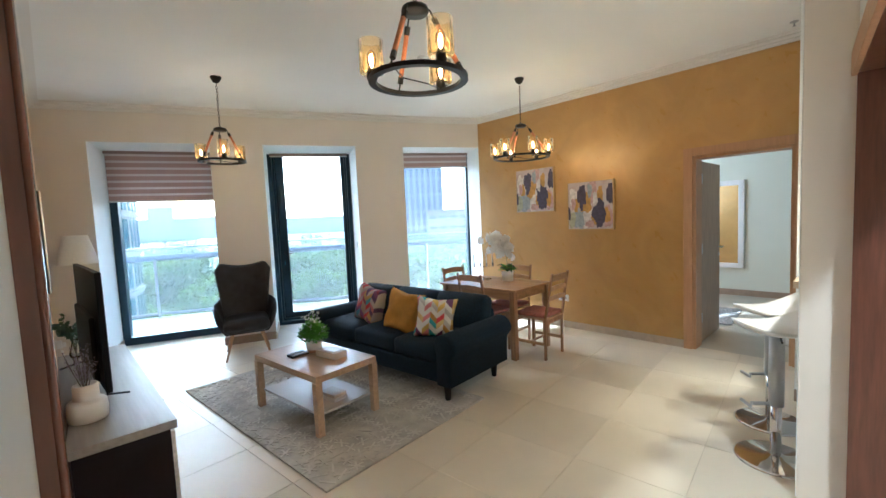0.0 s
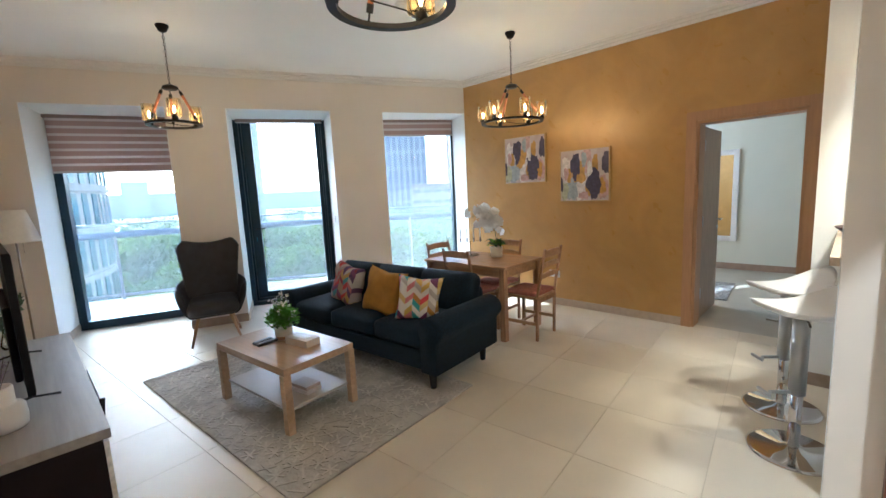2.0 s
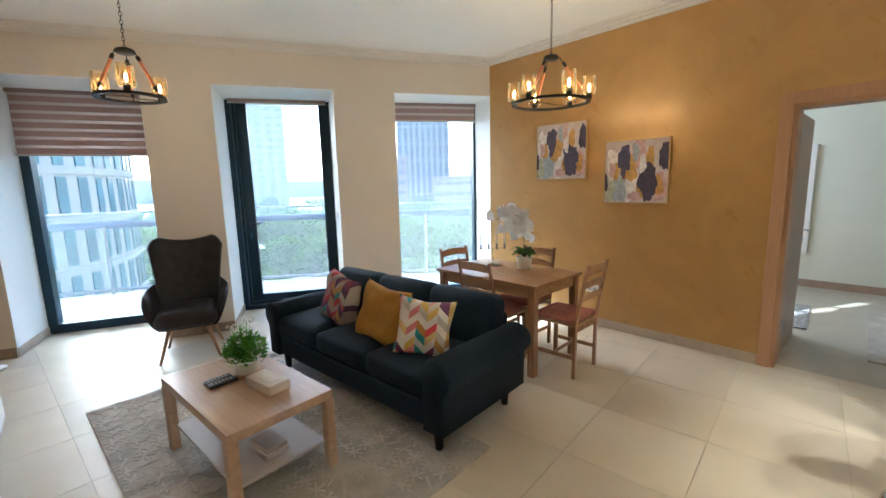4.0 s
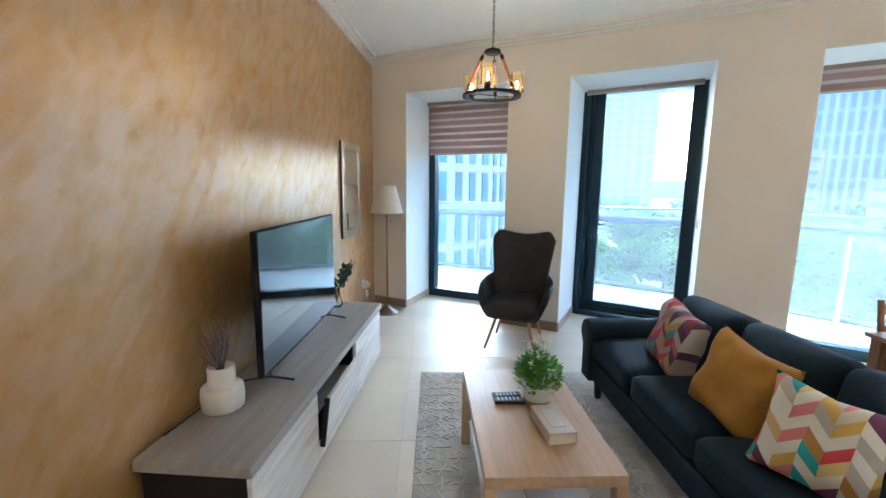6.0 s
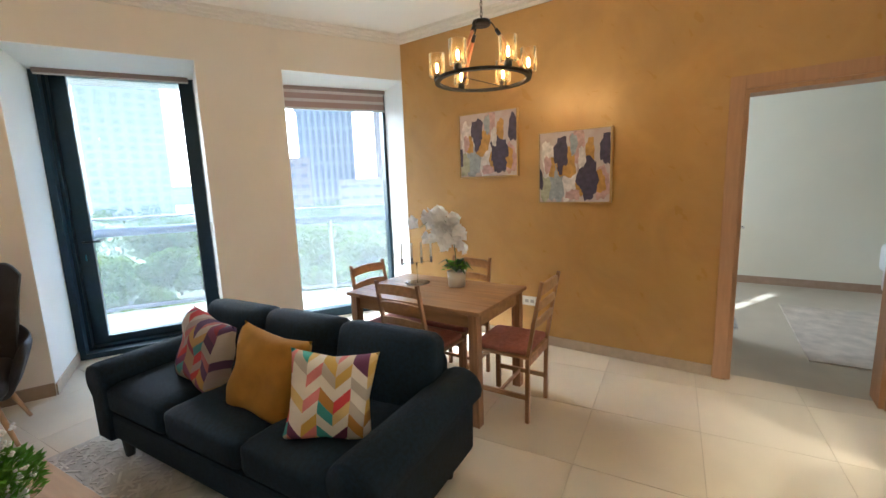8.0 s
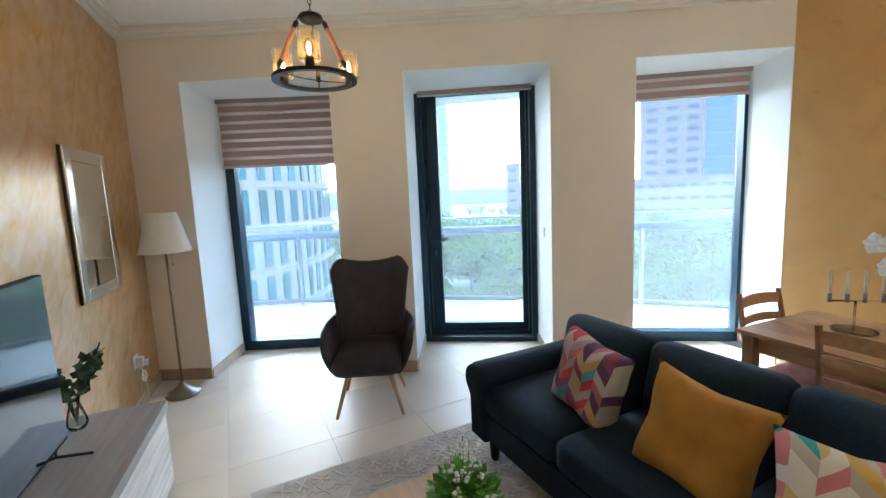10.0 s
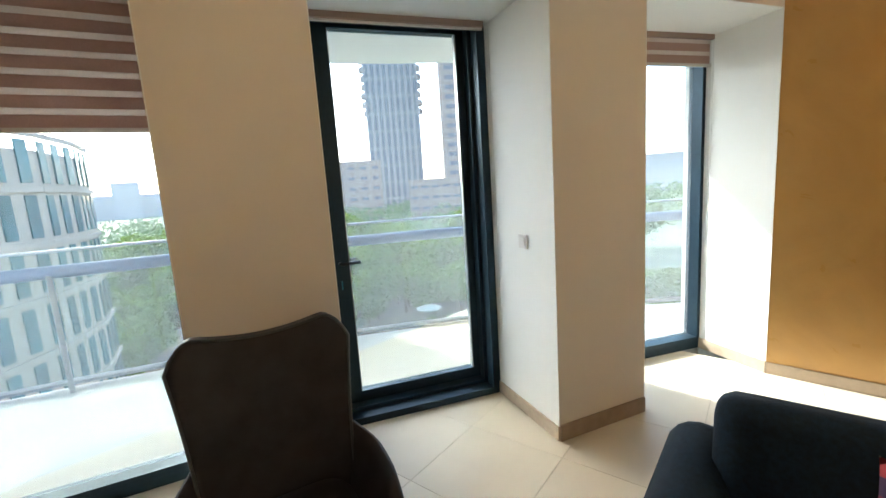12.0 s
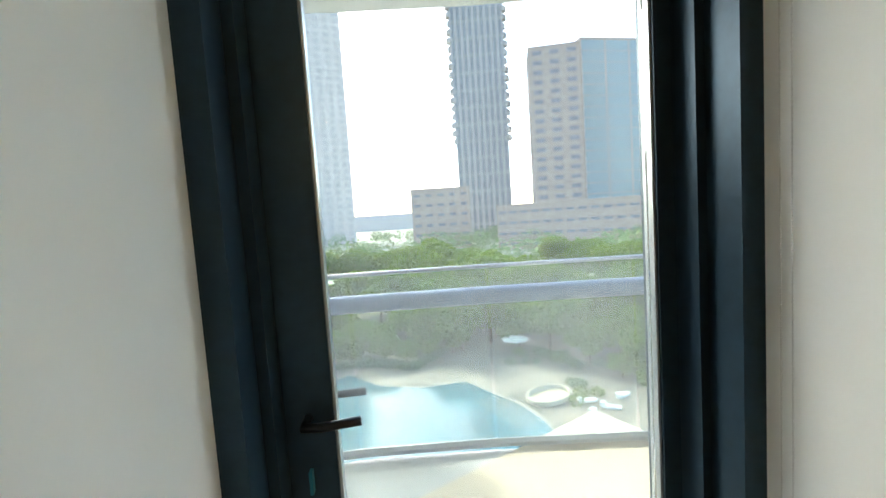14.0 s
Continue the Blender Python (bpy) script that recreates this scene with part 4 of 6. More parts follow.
def foliage(bm, rnd, c, r, h, n, size, up=0.6):
    """Leaf blades of two bent quads springing from a middle."""
    for _ in range(n):
        t, e = rnd.uniform(0, 2 * math.pi), rnd.uniform(0.1, 1.0)
        p = Vector(c) + Vector((math.cos(t) * r * e, math.sin(t) * r * e, h * rnd.uniform(0.25, 1.0) * (1.15 - 0.5 * e)))
        a = Vector((math.cos(t), math.sin(t), up * rnd.uniform(0, 1.5))).normalized()
        b = Vector((-math.sin(t), math.cos(t), rnd.uniform(-0.5, 0.5))).normalized()
        s = size * rnd.uniform(0.6, 1.3)
        m0, tip, l1, l2 = p, p + a * s, p + a * s * 0.5 + b * s * 0.28 + Vector((0, 0, 0.1 * s)), p + a * s * 0.5 - b * s * 0.28 + Vector((0, 0, 0.1 * s))
        vs = [bm.verts.new(v) for v in (m0, l1, tip, l2)]
        bm.faces.new(vs)


pl = thing("potted_plant", "bushy green plant with small white flowers in a beige pot", "plant", pose(2.155, 3.35, 0.45) @ Matrix.Scale(1.22, 4))
part("pot", lathe([(0, 0), (0.042, 0), (0.05, 0.02), (0.055, 0.075), (0.05, 0.075), (0.045, 0.06), (0, 0.06)], 24), M_CREAM, pl, "beige ceramic pot", smooth=True)
part("pot_base", lathe([(0.0, 0.004), (0.047, 0.004), (0.0515, 0.024), (0.0505, 0.024), (0, 0.02)], 24), material("terracotta_band", (0.45, 0.25, 0.16), 0.6), pl, "terracotta band round the pot", smooth=True)
rnd = random.Random(11)
bm = bmesh.new()
foliage(bm, rnd, (0, 0, 0.05), 0.082, 0.15, 1000, 0.030, 1.0)
part("leaves", bm, material("plant_leaf", (0.15, 0.38, 0.03), 0.55, noise_scale=20, var=0.35), pl)
bm = bmesh.new()
for _ in range(16):
    t, r = rnd.uniform(0, 6.28), rnd.uniform(0, 0.05)
    add_tube(bm, [(0, 0, 0.06), (math.cos(t) * r, math.sin(t) * r, 0.15), (math.cos(t) * r * 1.8, math.sin(t) * r * 1.8, rnd.uniform(0.2, 0.28))], 0.0012, 4)
part("stems", bm, MATS["plant_leaf"], pl)
bm = bmesh.new()
for _ in range(34):
    t, r = rnd.uniform(0, 6.28), rnd.uniform(0, 0.085)
    cx, cy, cz = math.cos(t) * r, math.sin(t) * r, rnd.uniform(0.18, 0.30) - r * 0.9
    for _k in range(5):
        bmesh.ops.create_icosphere(bm, subdivisions=1, radius=rnd.uniform(0.0035, 0.006), matrix=Matrix.Translation((cx + rnd.gauss(0, 0.006), cy + rnd.gauss(0, 0.006), cz + rnd.gauss(0, 0.005))))
part("blossom", bm, material("white_petal", (0.8, 0.8, 0.76), 0.6), pl)["kind"] = "stuff"

tb = thing("tissue_box", "flat white cardboard tissue box on the coffee table", "box", pose(2.19, 3.13, 0.45, 0, 0, 12))
part("box", boxm(-0.06, 0.06, -0.115, 0.115, 0, 0.05, 0.003), material("box_card", (0.66, 0.6, 0.55), 0.6, noise_scale=8, var=0.04), tb)
part("lid_film", boxm(-0.03, 0.03, -0.07, 0.07, 0.05, 0.052), material("box_print", (0.7, 0.66, 0.62), 0.4, noise_scale=12, var=0.08), tb)
bk = thing("book_stack", "two pale books on the lower shelf of the coffee table", "books", pose(2.13, 3.02, 0.162, 0, 0, 10))
part("book", boxm(-0.06, 0.06, -0.09, 0.09, 0, 0.025, 0.002), M_CREAM, bk)
part("book", boxm(-0.055, 0.06, -0.08, 0.09, 0.026, 0.05, 0.002), material("book_cover", (0.5, 0.42, 0.34), 0.5), bk)


def remote(x, y, rz, L):
    g = thing("remote_control", "black remote control with grey buttons on the coffee table", "remote control", pose(x, y, 0.45, 0, 0, rz), "remote controls")
    part("case", boxm(-0.022, 0.022, -L / 2, L / 2, 0, 0.02, 0.006), M_BLACK, g)
    b0 = material("button_grey", (0.35, 0.35, 0.36), 0.6)
    for i in range(3):
        for j in range(6):
            part("button", boxm(-0.016 + i * 0.012, -0.008 + i * 0.012, -L * 0.4 + j * L * 0.13, -L * 0.4 + j * L * 0.13 + 0.008, 0.0195, 0.0225), b0, g)


remote(2.012, 3.39, -80, 0.14)
remote(2.022, 3.338, -84, 0.15)

# tv bench
M_BTOP = material("grey_oak_top", (0.33, 0.305, 0.28), 0.42, noise_scale=3.5, var=0.12, stretch=(10, 0.6, 10), bump=0.04)
M_BSIDE = material("dark_wood_side", (0.014, 0.010, 0.014), 0.55, noise_scale=4, var=0.2)
M_BSIDE.node_tree.nodes["Principled BSDF"].inputs["Specular IOR Level"].default_value = 0.2
M_BFRONT = material("grey_wood_front", (0.72, 0.69, 0.64), 0.4, noise_scale=4, var=0.2, stretch=(10, 0.6, 10))
be = thing("tv_bench", "long low media bench with grey wood top and pale drawer fronts", "cabinet")
part("top", boxm(0.60, 1.05, 2.70, 4.83, 0.455, 0.50, 0.002), M_BTOP, be)
part("side", boxm(0.62, 1.02, 2.715, 2.74, 0.03, 0.452), M_BSIDE, be, "dark brown side panel")
part("side", boxm(0.62, 1.02, 4.79, 4.815, 0.03, 0.452), M_BSIDE, be, "dark brown side panel")
part("back_panel", boxm(0.60, 0.615, 2.74, 4.79, 0.03, 0.452), M_BSIDE, be)
part("bottom", boxm(0.62, 1.02, 2.74, 4.79, 0.03, 0.055), M_BSIDE, be)
for y in (3.37, 4.07):
    part("divider", boxm(0.62, 1.015, y - 0.01, y + 0.01, 0.055, 0.452), M_BSIDE, be)
part("shelf", boxm(0.62, 1.0, 3.38, 4.06, 0.26, 0.275), M_BTOP, be)
part("drawer_front", boxm(1.02, 1.04, 2.72, 3.365, 0.05, 0.435, 0.001), M_BFRONT, be, "pale grey wood drawer front")
part("drawer_front", boxm(1.02, 1.04, 4.075, 4.81, 0.05, 0.435, 0.001), M_BFRONT, be, "pale grey wood drawer front")
part("drawer_front", boxm(1.02, 1.04, 3.375, 4.065, 0.05, 0.13, 0.001), M_BFRONT, be, "pale grey wood drawer front")
bm = boxm(0, 0.018, 3.395, 4.055, 0, 0.27, 0.001)
bmesh.ops.transform(bm, matrix=pose(1.042, 0, 0.125) @ pose(0, 0, 0, 0, 7, 0), verts=bm.verts)
part("flap", bm, M_BFRONT, be, "grey wood flap tilted open")
bm = boxm(-0.004, 0.022, 3.378, 3.395, 0, 0.275, 0.001)
bmesh.ops.transform(bm, matrix=pose(1.042, 0, 0.125) @ pose(0, 0, 0, 0, 7, 0), verts=bm.verts)
part("flap_edge", bm, M_BSIDE, be, "dark edge of the open flap")
part("plinth", boxm(0.66, 0.99, 2.76, 4.77, 0.0, 0.03), M_BSIDE, be)

tv = thing("television", "large flat black television on two splayed feet", "television", pose(0.79, 3.83, 0.50, 0, 0, 2.6))
M_TVB = material("matt_black_plastic", (0.008, 0.009, 0.013), 0.65)
M_TVB.node_tree.nodes["Principled BSDF"].inputs["Specular IOR Level"].default_value = 0.25
part("body", boxm(-0.015, 0.015, -0.605, 0.605, 0.07, 0.785, 0.004), M_TVB, tv)
part("screen", boxm(0.0155, 0.0175, -0.597, 0.597, 0.085, 0.778), material("screen_glass", (0.006, 0.007, 0.009), 0.06, coat=0.5), tv)
part("rear_housing", boxm(-0.045, -0.0155, -0.42, 0.42, 0.10, 0.50, 0.012), M_TVB, tv)
for y in (-0.50, 0.52):
    part("foot", tube([(0.0, y, 0.10), (0.0, y, 0.035), (0.11, y + 0.03, 0.006)], 0.007, 6), M_BLACK, tv)
    part("foot", tube([(0.0, y, 0.035), (-0.16, y - 0.01, 0.006)], 0.007, 6), M_BLACK, tv)
cb = tagged(part("tv_cable", tube([(0.64, 3.30, 0.505), (0.625, 3.1, 0.505), (0.61, 2.85, 0.505)], 0.004, 6), M_BLACK), "thin black cable along the wall on the bench", "cable")

M_VASE = material("white_ceramic", (0.82, 0.8, 0.78), 0.45, noise_scale=10, var=0.02)
va = thing("vase", "white ribbed two-tier ceramic vase with dry twigs", "vase", pose(0.71, 3.09, 0.50))
part("vase_body", lathe([(0, 0), (0.082, 0), (0.088, 0.006), (0.092, 0.05), (0.088, 0.098), (0.08, 0.108), (0.060, 0.112), (0.058, 0.12), (0.057, 0.19), (0.054, 0.196), (0.046, 0.196), (0.044, 0.13), (0, 0.12)], 32), M_VASE, va, smooth=True)
bm = bmesh.new()
rnd = random.Random(3)
bl = bmesh.new()
for _ in range(26):
    t, r, h = rnd.uniform(0, 6.28), rnd.uniform(0.02, 0.10), rnd.uniform(0.26, 0.42)
    tip = (math.cos(t) * r, math.sin(t) * r, h)
    add_tube(bm, [(0, 0, 0.13), (math.cos(t) * r * 0.3, math.sin(t) * r * 0.3, 0.2), tip], 0.0015, 4)
    for k in range(14):
        q = 0.45 + 0.55 * rnd.random()
        bmesh.ops.create_icosphere(bl, subdivisions=1, radius=0.0035, matrix=Matrix.Translation((tip[0] * q + rnd.uniform(-1, 1) * 0.008, tip[1] * q + rnd.uniform(-1, 1) * 0.008, 0.15 + (h - 0.15) * q)))
part("twig", bm, material("dry_twig", (0.12, 0.09, 0.08), 0.9), va)["kind"] = "stuff"
part("seed_head", bl, material("dry_bud", (0.3, 0.24, 0.3), 0.9), va)["kind"] = "stuff"

gv = thing("glass_vase", "small clear glass vase holding eucalyptus stems", "vase", pose(0.715, 4.68, 0.50))
M_CLEAR = glass("clear_glass", (0.9, 0.94, 0.93))
part("vase_body", lathe([(0, 0.004), (0.035, 0.0), (0.045, 0.03), (0.03, 0.09), (0.02, 0.13), (0.028, 0.16), (0.026, 0.16), (0.018, 0.13), (0, 0.01)], 24), M_CLEAR, gv, smooth=True)
M_EUC = material("eucalyptus_leaf", (0.05, 0.10, 0.065), 0.6, noise_scale=20, var=0.35)
bm, bs = bmesh.new(), bmesh.new()
rnd = random.Random(8)
for _ in range(12):
    t, r, h = rnd.uniform(0, 6.28), rnd.uniform(0.06, 0.17), rnd.uniform(0.22, 0.38)
    pts = [Vector((0, 0, 0.02)), Vector((math.cos(t) * r * 0.2, math.sin(t) * r * 0.2, 0.16)), Vector((math.cos(t) * r, math.sin(t) * r, h))]
    add_tube(bs, pts, 0.0015, 4)
    for k in range(16):
        q = rnd.uniform(0.15, 1)
        p = pts[1].lerp(pts[2], q) + Vector((rnd.uniform(-1, 1), rnd.uniform(-1, 1), rnd.uniform(-1, 1))) * 0.02
        a = Vector((rnd.gauss(0, 1), rnd.gauss(0, 1), rnd.gauss(0, 1))).normalized() * 0.025
        b = a.orthogonal().normalized() * 0.018
        bm.faces.new([bm.verts.new(p + a), bm.verts.new(p + b * 1.0), bm.verts.new(p - a), bm.verts.new(p - b)])
part("leaves", bm, M_EUC, gv)
part("stems", bs, M_EUC, gv)

# wall mirror with a bevelled mirror border
M_MIRROR = material("mirror_silver", (0.85, 0.88, 0.87), 0.02, 1.0)
M_BORDER = material("bevelled_silver", (0.86, 0.88, 0.87), 0.16, 1.0)
mr = thing("wall_mirror", "rectangular mirror with a silvery border on the bronze wall", "mirror")
part("backing", boxm(0.581, 0.5955, 5.25, 5.86, 0.99, 1.91), M_BLACK, mr, "black mirror backing")
part("mirror_glass", boxm(0.596, 0.606, 5.331, 5.779, 1.071, 1.829), M_MIRROR, mr)
for y0, y1, z0, z1 in ((5.25, 5.33, 0.99, 1.91), (5.78, 5.86, 0.99, 1.91), (5.33, 5.78, 0.99, 1.07), (5.33, 5.78, 1.83, 1.91)):
    part("border", boxm(0.596, 0.609, y0 + 0.001, y1 - 0.001, z0 + 0.001, z1 - 0.001, 0.004, 2), M_BORDER, mr, "bevelled mirror strip")

# standard lamp
fl = thing("floor_lamp", "slim brushed metal floor lamp with a white conical shade, unlit", "lamp", pose(0.835, 6.13, 0))
M_NICK = material("satin_nickel", (0.27, 0.23, 0.18), 0.33, 0.9)
part("base", lathe([(0, 0), (0.13, 0), (0.132, 0.012), (0.11, 0.03), (0.075, 0.045), (0.06, 0.06), (0.035, 0.075), (0.018, 0.11), (0, 0.11)], 32), M_NICK, fl, smooth=True)
part("pole", tube([(0, 0, 0.1), (0, 0, 1.3)], 0.009, 12), M_NICK, fl, smooth=True)
part("shade", lathe([(0.185, 1.19), (0.105, 1.50), (0.102, 1.50), (0.182, 1.19)], 40), material("lampshade_cloth", (0.78, 0.74, 0.68), 0.9, noise_scale=40, var=0.03), fl, smooth=True)
part("pull_chain", tube([(0.045, -0.03, 1.48), (0.045, -0.03, 1.10)], 0.0016, 6), M_NICK, fl, "fine pull chain below the shade")
part("pull_knob", lathe([(0, 0), (0.006, 0.004), (0.005, 0.02), (0, 0.024)], 10, Matrix.Translation((0.045, -0.03, 1.078))), M_NICK, fl, smooth=True)
part("bulb_holder", lathe([(0, 1.28), (0.018, 1.28), (0.02, 1.34), (0.03, 1.37), (0.03, 1.40), (0, 1.43)], 16), M_WHITE, fl, smooth=True)
part("spider", tube([(-0.10, 0, 1.49), (0.10, 0, 1.49)], 0.003, 6), M_NICK, fl)

# armchair: local front is -y
AC = thing("armchair", "dark charcoal high-backed winged armchair with splayed beech legs", "armchair", pose(2.25, 5.29, 0, 0, 0, -17.5) @ Matrix.Diagonal((1, 1, 0.975, 1)))


bm = soft_box(0.49, 0.54, 0.14, 0.065, 2, 0.03)
part("seat", bm, M_CHARC, AC, loc=(0, -0.03, 0.325), smooth=True)
part("seat_base", soft_box(0.42, 0.46, 0.07, 0.034, 3, 0.0), M_CHARC, AC, loc=(0, -0.01, 0.30), smooth=True)
bm = bmesh.new()
NX, NZ = 30, 22
vv = {}
for side in (0, 1):
    for i in range(NX + 1):
        for j in range(NZ + 1):
            u, t = 2 * i / NX - 1, j / NZ
            hw = 0.245 + 0.02 * t + 0.045 * t * t
            top = 0.075 * (abs(u) ** 2) - 0.13 * (max(0, abs(u) - 0.68) / 0.32) ** 2.2
            z = 0.36 + t * (0.70 + top)
            y = 0.20 + 0.13 * t - 0.10 * abs(u) ** 2.2 * (1 - 0.35 * t)
            y += side * (0.075 * (1 - 0.5 * t) + 0.012)
            if side == 0:
                for bx, bz in ((-0.45, 0.72), (0.45, 0.72), (0.0, 0.60), (-0.22, 0.45), (0.22, 0.45)):
                    dd = (u - bx) ** 2 * 0.25 ** 2 + (t - bz) ** 2 * 0.7 ** 2
                    y += 0.018 * math.exp(-dd / 0.0006)
            vv[side, i, j] = bm.verts.new((u * hw, y, z))
for side in (0, 1):
    for i in range(NX):
        for j in range(NZ):
            q = [vv[side, i, j], vv[side, i + 1, j], vv[side, i + 1, j + 1], vv[side, i, j + 1]]
            bm.faces.new(q)
for i in range(NX):
    for j in (0, NZ):
        bm.faces.new([vv[0, i, j], vv[0, i + 1, j], vv[1, i + 1, j], vv[1, i, j]])
for j in range(NZ):
    for i in (0, NX):
        bm.faces.new([vv[0, i, j], vv[0, i, j + 1], vv[1, i, j + 1], vv[1, i, j]])
bmesh.ops.recalc_face_normals(bm, faces=bm.faces)
rim = [vv[0, 0, j].co.copy() for j in range(NZ + 1)] + [vv[0, i, NZ].co.copy() for i in range(1, NX + 1)] + [vv[0, NX, j].co.copy() for j in range(NZ - 1, -1, -1)]
part("backrest", bm, M_CHARC, AC, smooth=True)
part("piping", tube(rim, 0.006, 6), material("grey_piping", (0.06, 0.07, 0.08), 0.5), AC, "grey piping along the edge of the back", smooth=True)
for s in (-1, 1):
    bm = bmesh.new()
    rings = []
    for k in range(13):
        q = k / 12
        top = 0.69 - 0.07 * math.sin(min(1, q * 1.6) * math.pi / 2) - 0.11 * (max(0, q - 0.72) / 0.28) ** 2.5
        flare = math.sin(min(1, 0.05 + q * 2) * math.pi / 2)
        ring = []
        for half in (0, 1):
            for e in range(9):
                r = e / 8 if half == 0 else 1 - e / 8
                x = 0.205 + (0.03 + 0.075 * flare) * r ** 0.75 + 0.022 * r * math.sin(math.pi * q)
                th = 0.027 * math.sqrt(max(0.05, 1 - (max(0, r - 0.75) / 0.25) ** 2)) * (1 if q < 0.95 else 0.55)
                y = 0.25 - q * (0.50 - 0.05 * r * r - 0.06 * (1 - r) ** 2)
                ring.append(bm.verts.new((s * (x + (th if half == 0 else -th)), y, 0.30 + (top - 0.30) * r)))
        rings.append(ring)
    m_ = len(rings[0])
    for a, b in zip(rings, rings[1:]):
        for k in range(m_):
            bm.faces.new((a[k], a[(k + 1) % m_], b[(k + 1) % m_], b[k]))
    bm.faces.new(rings[0])
    bm.faces.new(rings[-1][::-1])
    bmesh.ops.recalc_face_normals(bm, faces=bm.faces)
    part("arm", bm, M_CHARC, AC, smooth=True)
for x in (-1, 1):
    for y in (-1, 1):
        part("leg", tube([(x * 0.235, y * 0.225, 0), (x * 0.15, y * 0.15, 0.30)], 0.011, 10, 0.018), M_BEECH, AC, "splayed round beech leg", smooth=True)
for bx, bz in ((-0.45, 0.72), (0.45, 0.72), (0.0, 0.60)):
    part("button", lathe([(0, 0), (0.012, 0), (0.01, 0.006), (0, 0.007)], 12, pose(bx * 0.27, 0.24 + 0.11 * bz - 0.1 * abs(bx) ** 2.2, 0.36 + bz * 0.7, 90)), M_CHARC, AC)

# dining table
dt = thing("dining_table", "rectangular antique-stained pine dining table with square legs", "table", pose(4.345, 3.22, 0, 0, 0, 1))
for k in range(5):
    part("top_board", boxm(-0.35 + k * 0.14 + 0.0006, -0.35 + (k + 1) * 0.14 - 0.0006, -0.545, 0.545, 0.717, 0.74, 0.0015, 1), M_PINE, dt)
for x in (-1, 1):
    part("apron", boxm(x * 0.30 - 0.01, x * 0.30 + 0.01, -0.455, 0.455, 0.625, 0.717), M_PINE, dt)
    part("apron", boxm(-0.28, 0.28, x * 0.49 - 0.01, x * 0.49 + 0.01, 0.625, 0.717), M_PINE, dt)
    for y in (-1, 1):
        bm = bmesh.new()
        add_box(bm, x * 0.305 - 0.03, x * 0.305 + 0.03, y * 0.49 - 0.03, y * 0.49 + 0.03, 0, 0.717, 0.003, 1)
        part("leg", bm, M_PINEV, dt)


def dining_chair(place):
    """Front is +y."""
    g = thing("dining_chair", "antique-stained pine ladder-back chair with a buttoned rose seat pad", "chair", place, "chairs round the dining table")
    w, yb, yf = 0.19, -0.19, 0.19
    for s in (-1, 1):
        part("back_leg", tube([(s * (w - 0.014), yb + 0.015, 0), (s * (w - 0.014), yb + 0.01, 0.42), (s * (w - 0.022), yb - 0.03, 0.66), (s * (w - 0.026), yb - 0.075, 0.90)], 0.017, 4, 0.014), M_PINEV, g)
        part("front_leg", boxm(s * (w - 0.015) - 0.015, s * (w - 0.015) + 0.015, yf - 0.03, yf, 0, 0.415, 0.002, 1), M_PINEV, g)
        part("stretcher", boxm(s * (w - 0.015) - 0.007, s * (w - 0.015) + 0.007, yb + 0.02, yf - 0.02, 0.15, 0.18), M_PINE, g)
    part("stretcher", boxm(-w + 0.03, w - 0.03, 0.0, 0.014, 0.157, 0.178), M_PINEV, g)
    part("seat", boxm(-w, w, yb, yf + 0.005, 0.415, 0.433, 0.004, 1), M_PINE, g)
    for s, (y0, y1) in ((1, (yf - 0.02, yf - 0.004)), (-1, (yb, yb + 0.016))):
        part("seat_rail", boxm(-w + 0.03, w - 0.03, y0, y1, 0.37, 0.415), M_PINEV, g)
    for z, h in ((0.845, 0.06), (0.74, 0.04), (0.635, 0.04)):
        bm = bmesh.new()
        q = []
        for i in range(9):
            u = i / 4 - 1
            yy = yb - 0.0725 * (z - 0.42) / 0.48 - 0.012 * (1 - u * u)
            zz = 0.014 * (1 - u * u)
            q.append([bm.verts.new((u * (w - 0.03), yy + a, z - h / 2 + b + (zz if b > 0 else zz * 0.6))) for a, b in ((-0.007, 0), (0.007, 0), (0.007, h), (-0.007, h))])
        for a, b in zip(q, q[1:]):
            for k in range(4):
                bm.faces.new((a[k], a[(k + 1) % 4], b[(k + 1) % 4], b[k]))
        bm.faces.new(q[0]), bm.faces.new(q[-1])
        bmesh.ops.recalc_face_normals(bm, faces=bm.faces)
        part("ladder_rail", bm, M_PINE, g)
    bm = soft_box(0.37, 0.36, 0.045, 0.018, 5, 0.006, 14)
    tufts = [(a, b) for a in (-0.09, 0.0, 0.09) for b in (-0.06, 0.07)]
    for v in bm.verts:
        if v.co.z > 0.025:
            for a, b in tufts:
                v.co.z -= 0.02 * math.exp(-((v.co.x - a) ** 2 + (v.co.y - b) ** 2) / 0.0004)
    pad = part("seat_pad", bm, M_ROSE, g, "rose-brown buttoned seat pad", loc=(0, 0.0, 0.433), smooth=True)
    for a, b in tufts:
        part("pad_button", lathe([(0, 0), (0.007, 0), (0.005, 0.004), (0, 0.005)], 8, Matrix.Translation((a, b, 0.029))), M_ROSE, pad)
    return g


c1 = dining_chair(pose(4.40, 2.66, 0, 0, 0, 3))
copy_thing(c1, pose(4.12, 3.16, 0, 0, 0, -90))
copy_thing(c1, pose(4.56, 3.20, 0, 0, 0, 91))
copy_thing(c1, pose(4.27, 3.565, 0, 0, 0, 178))

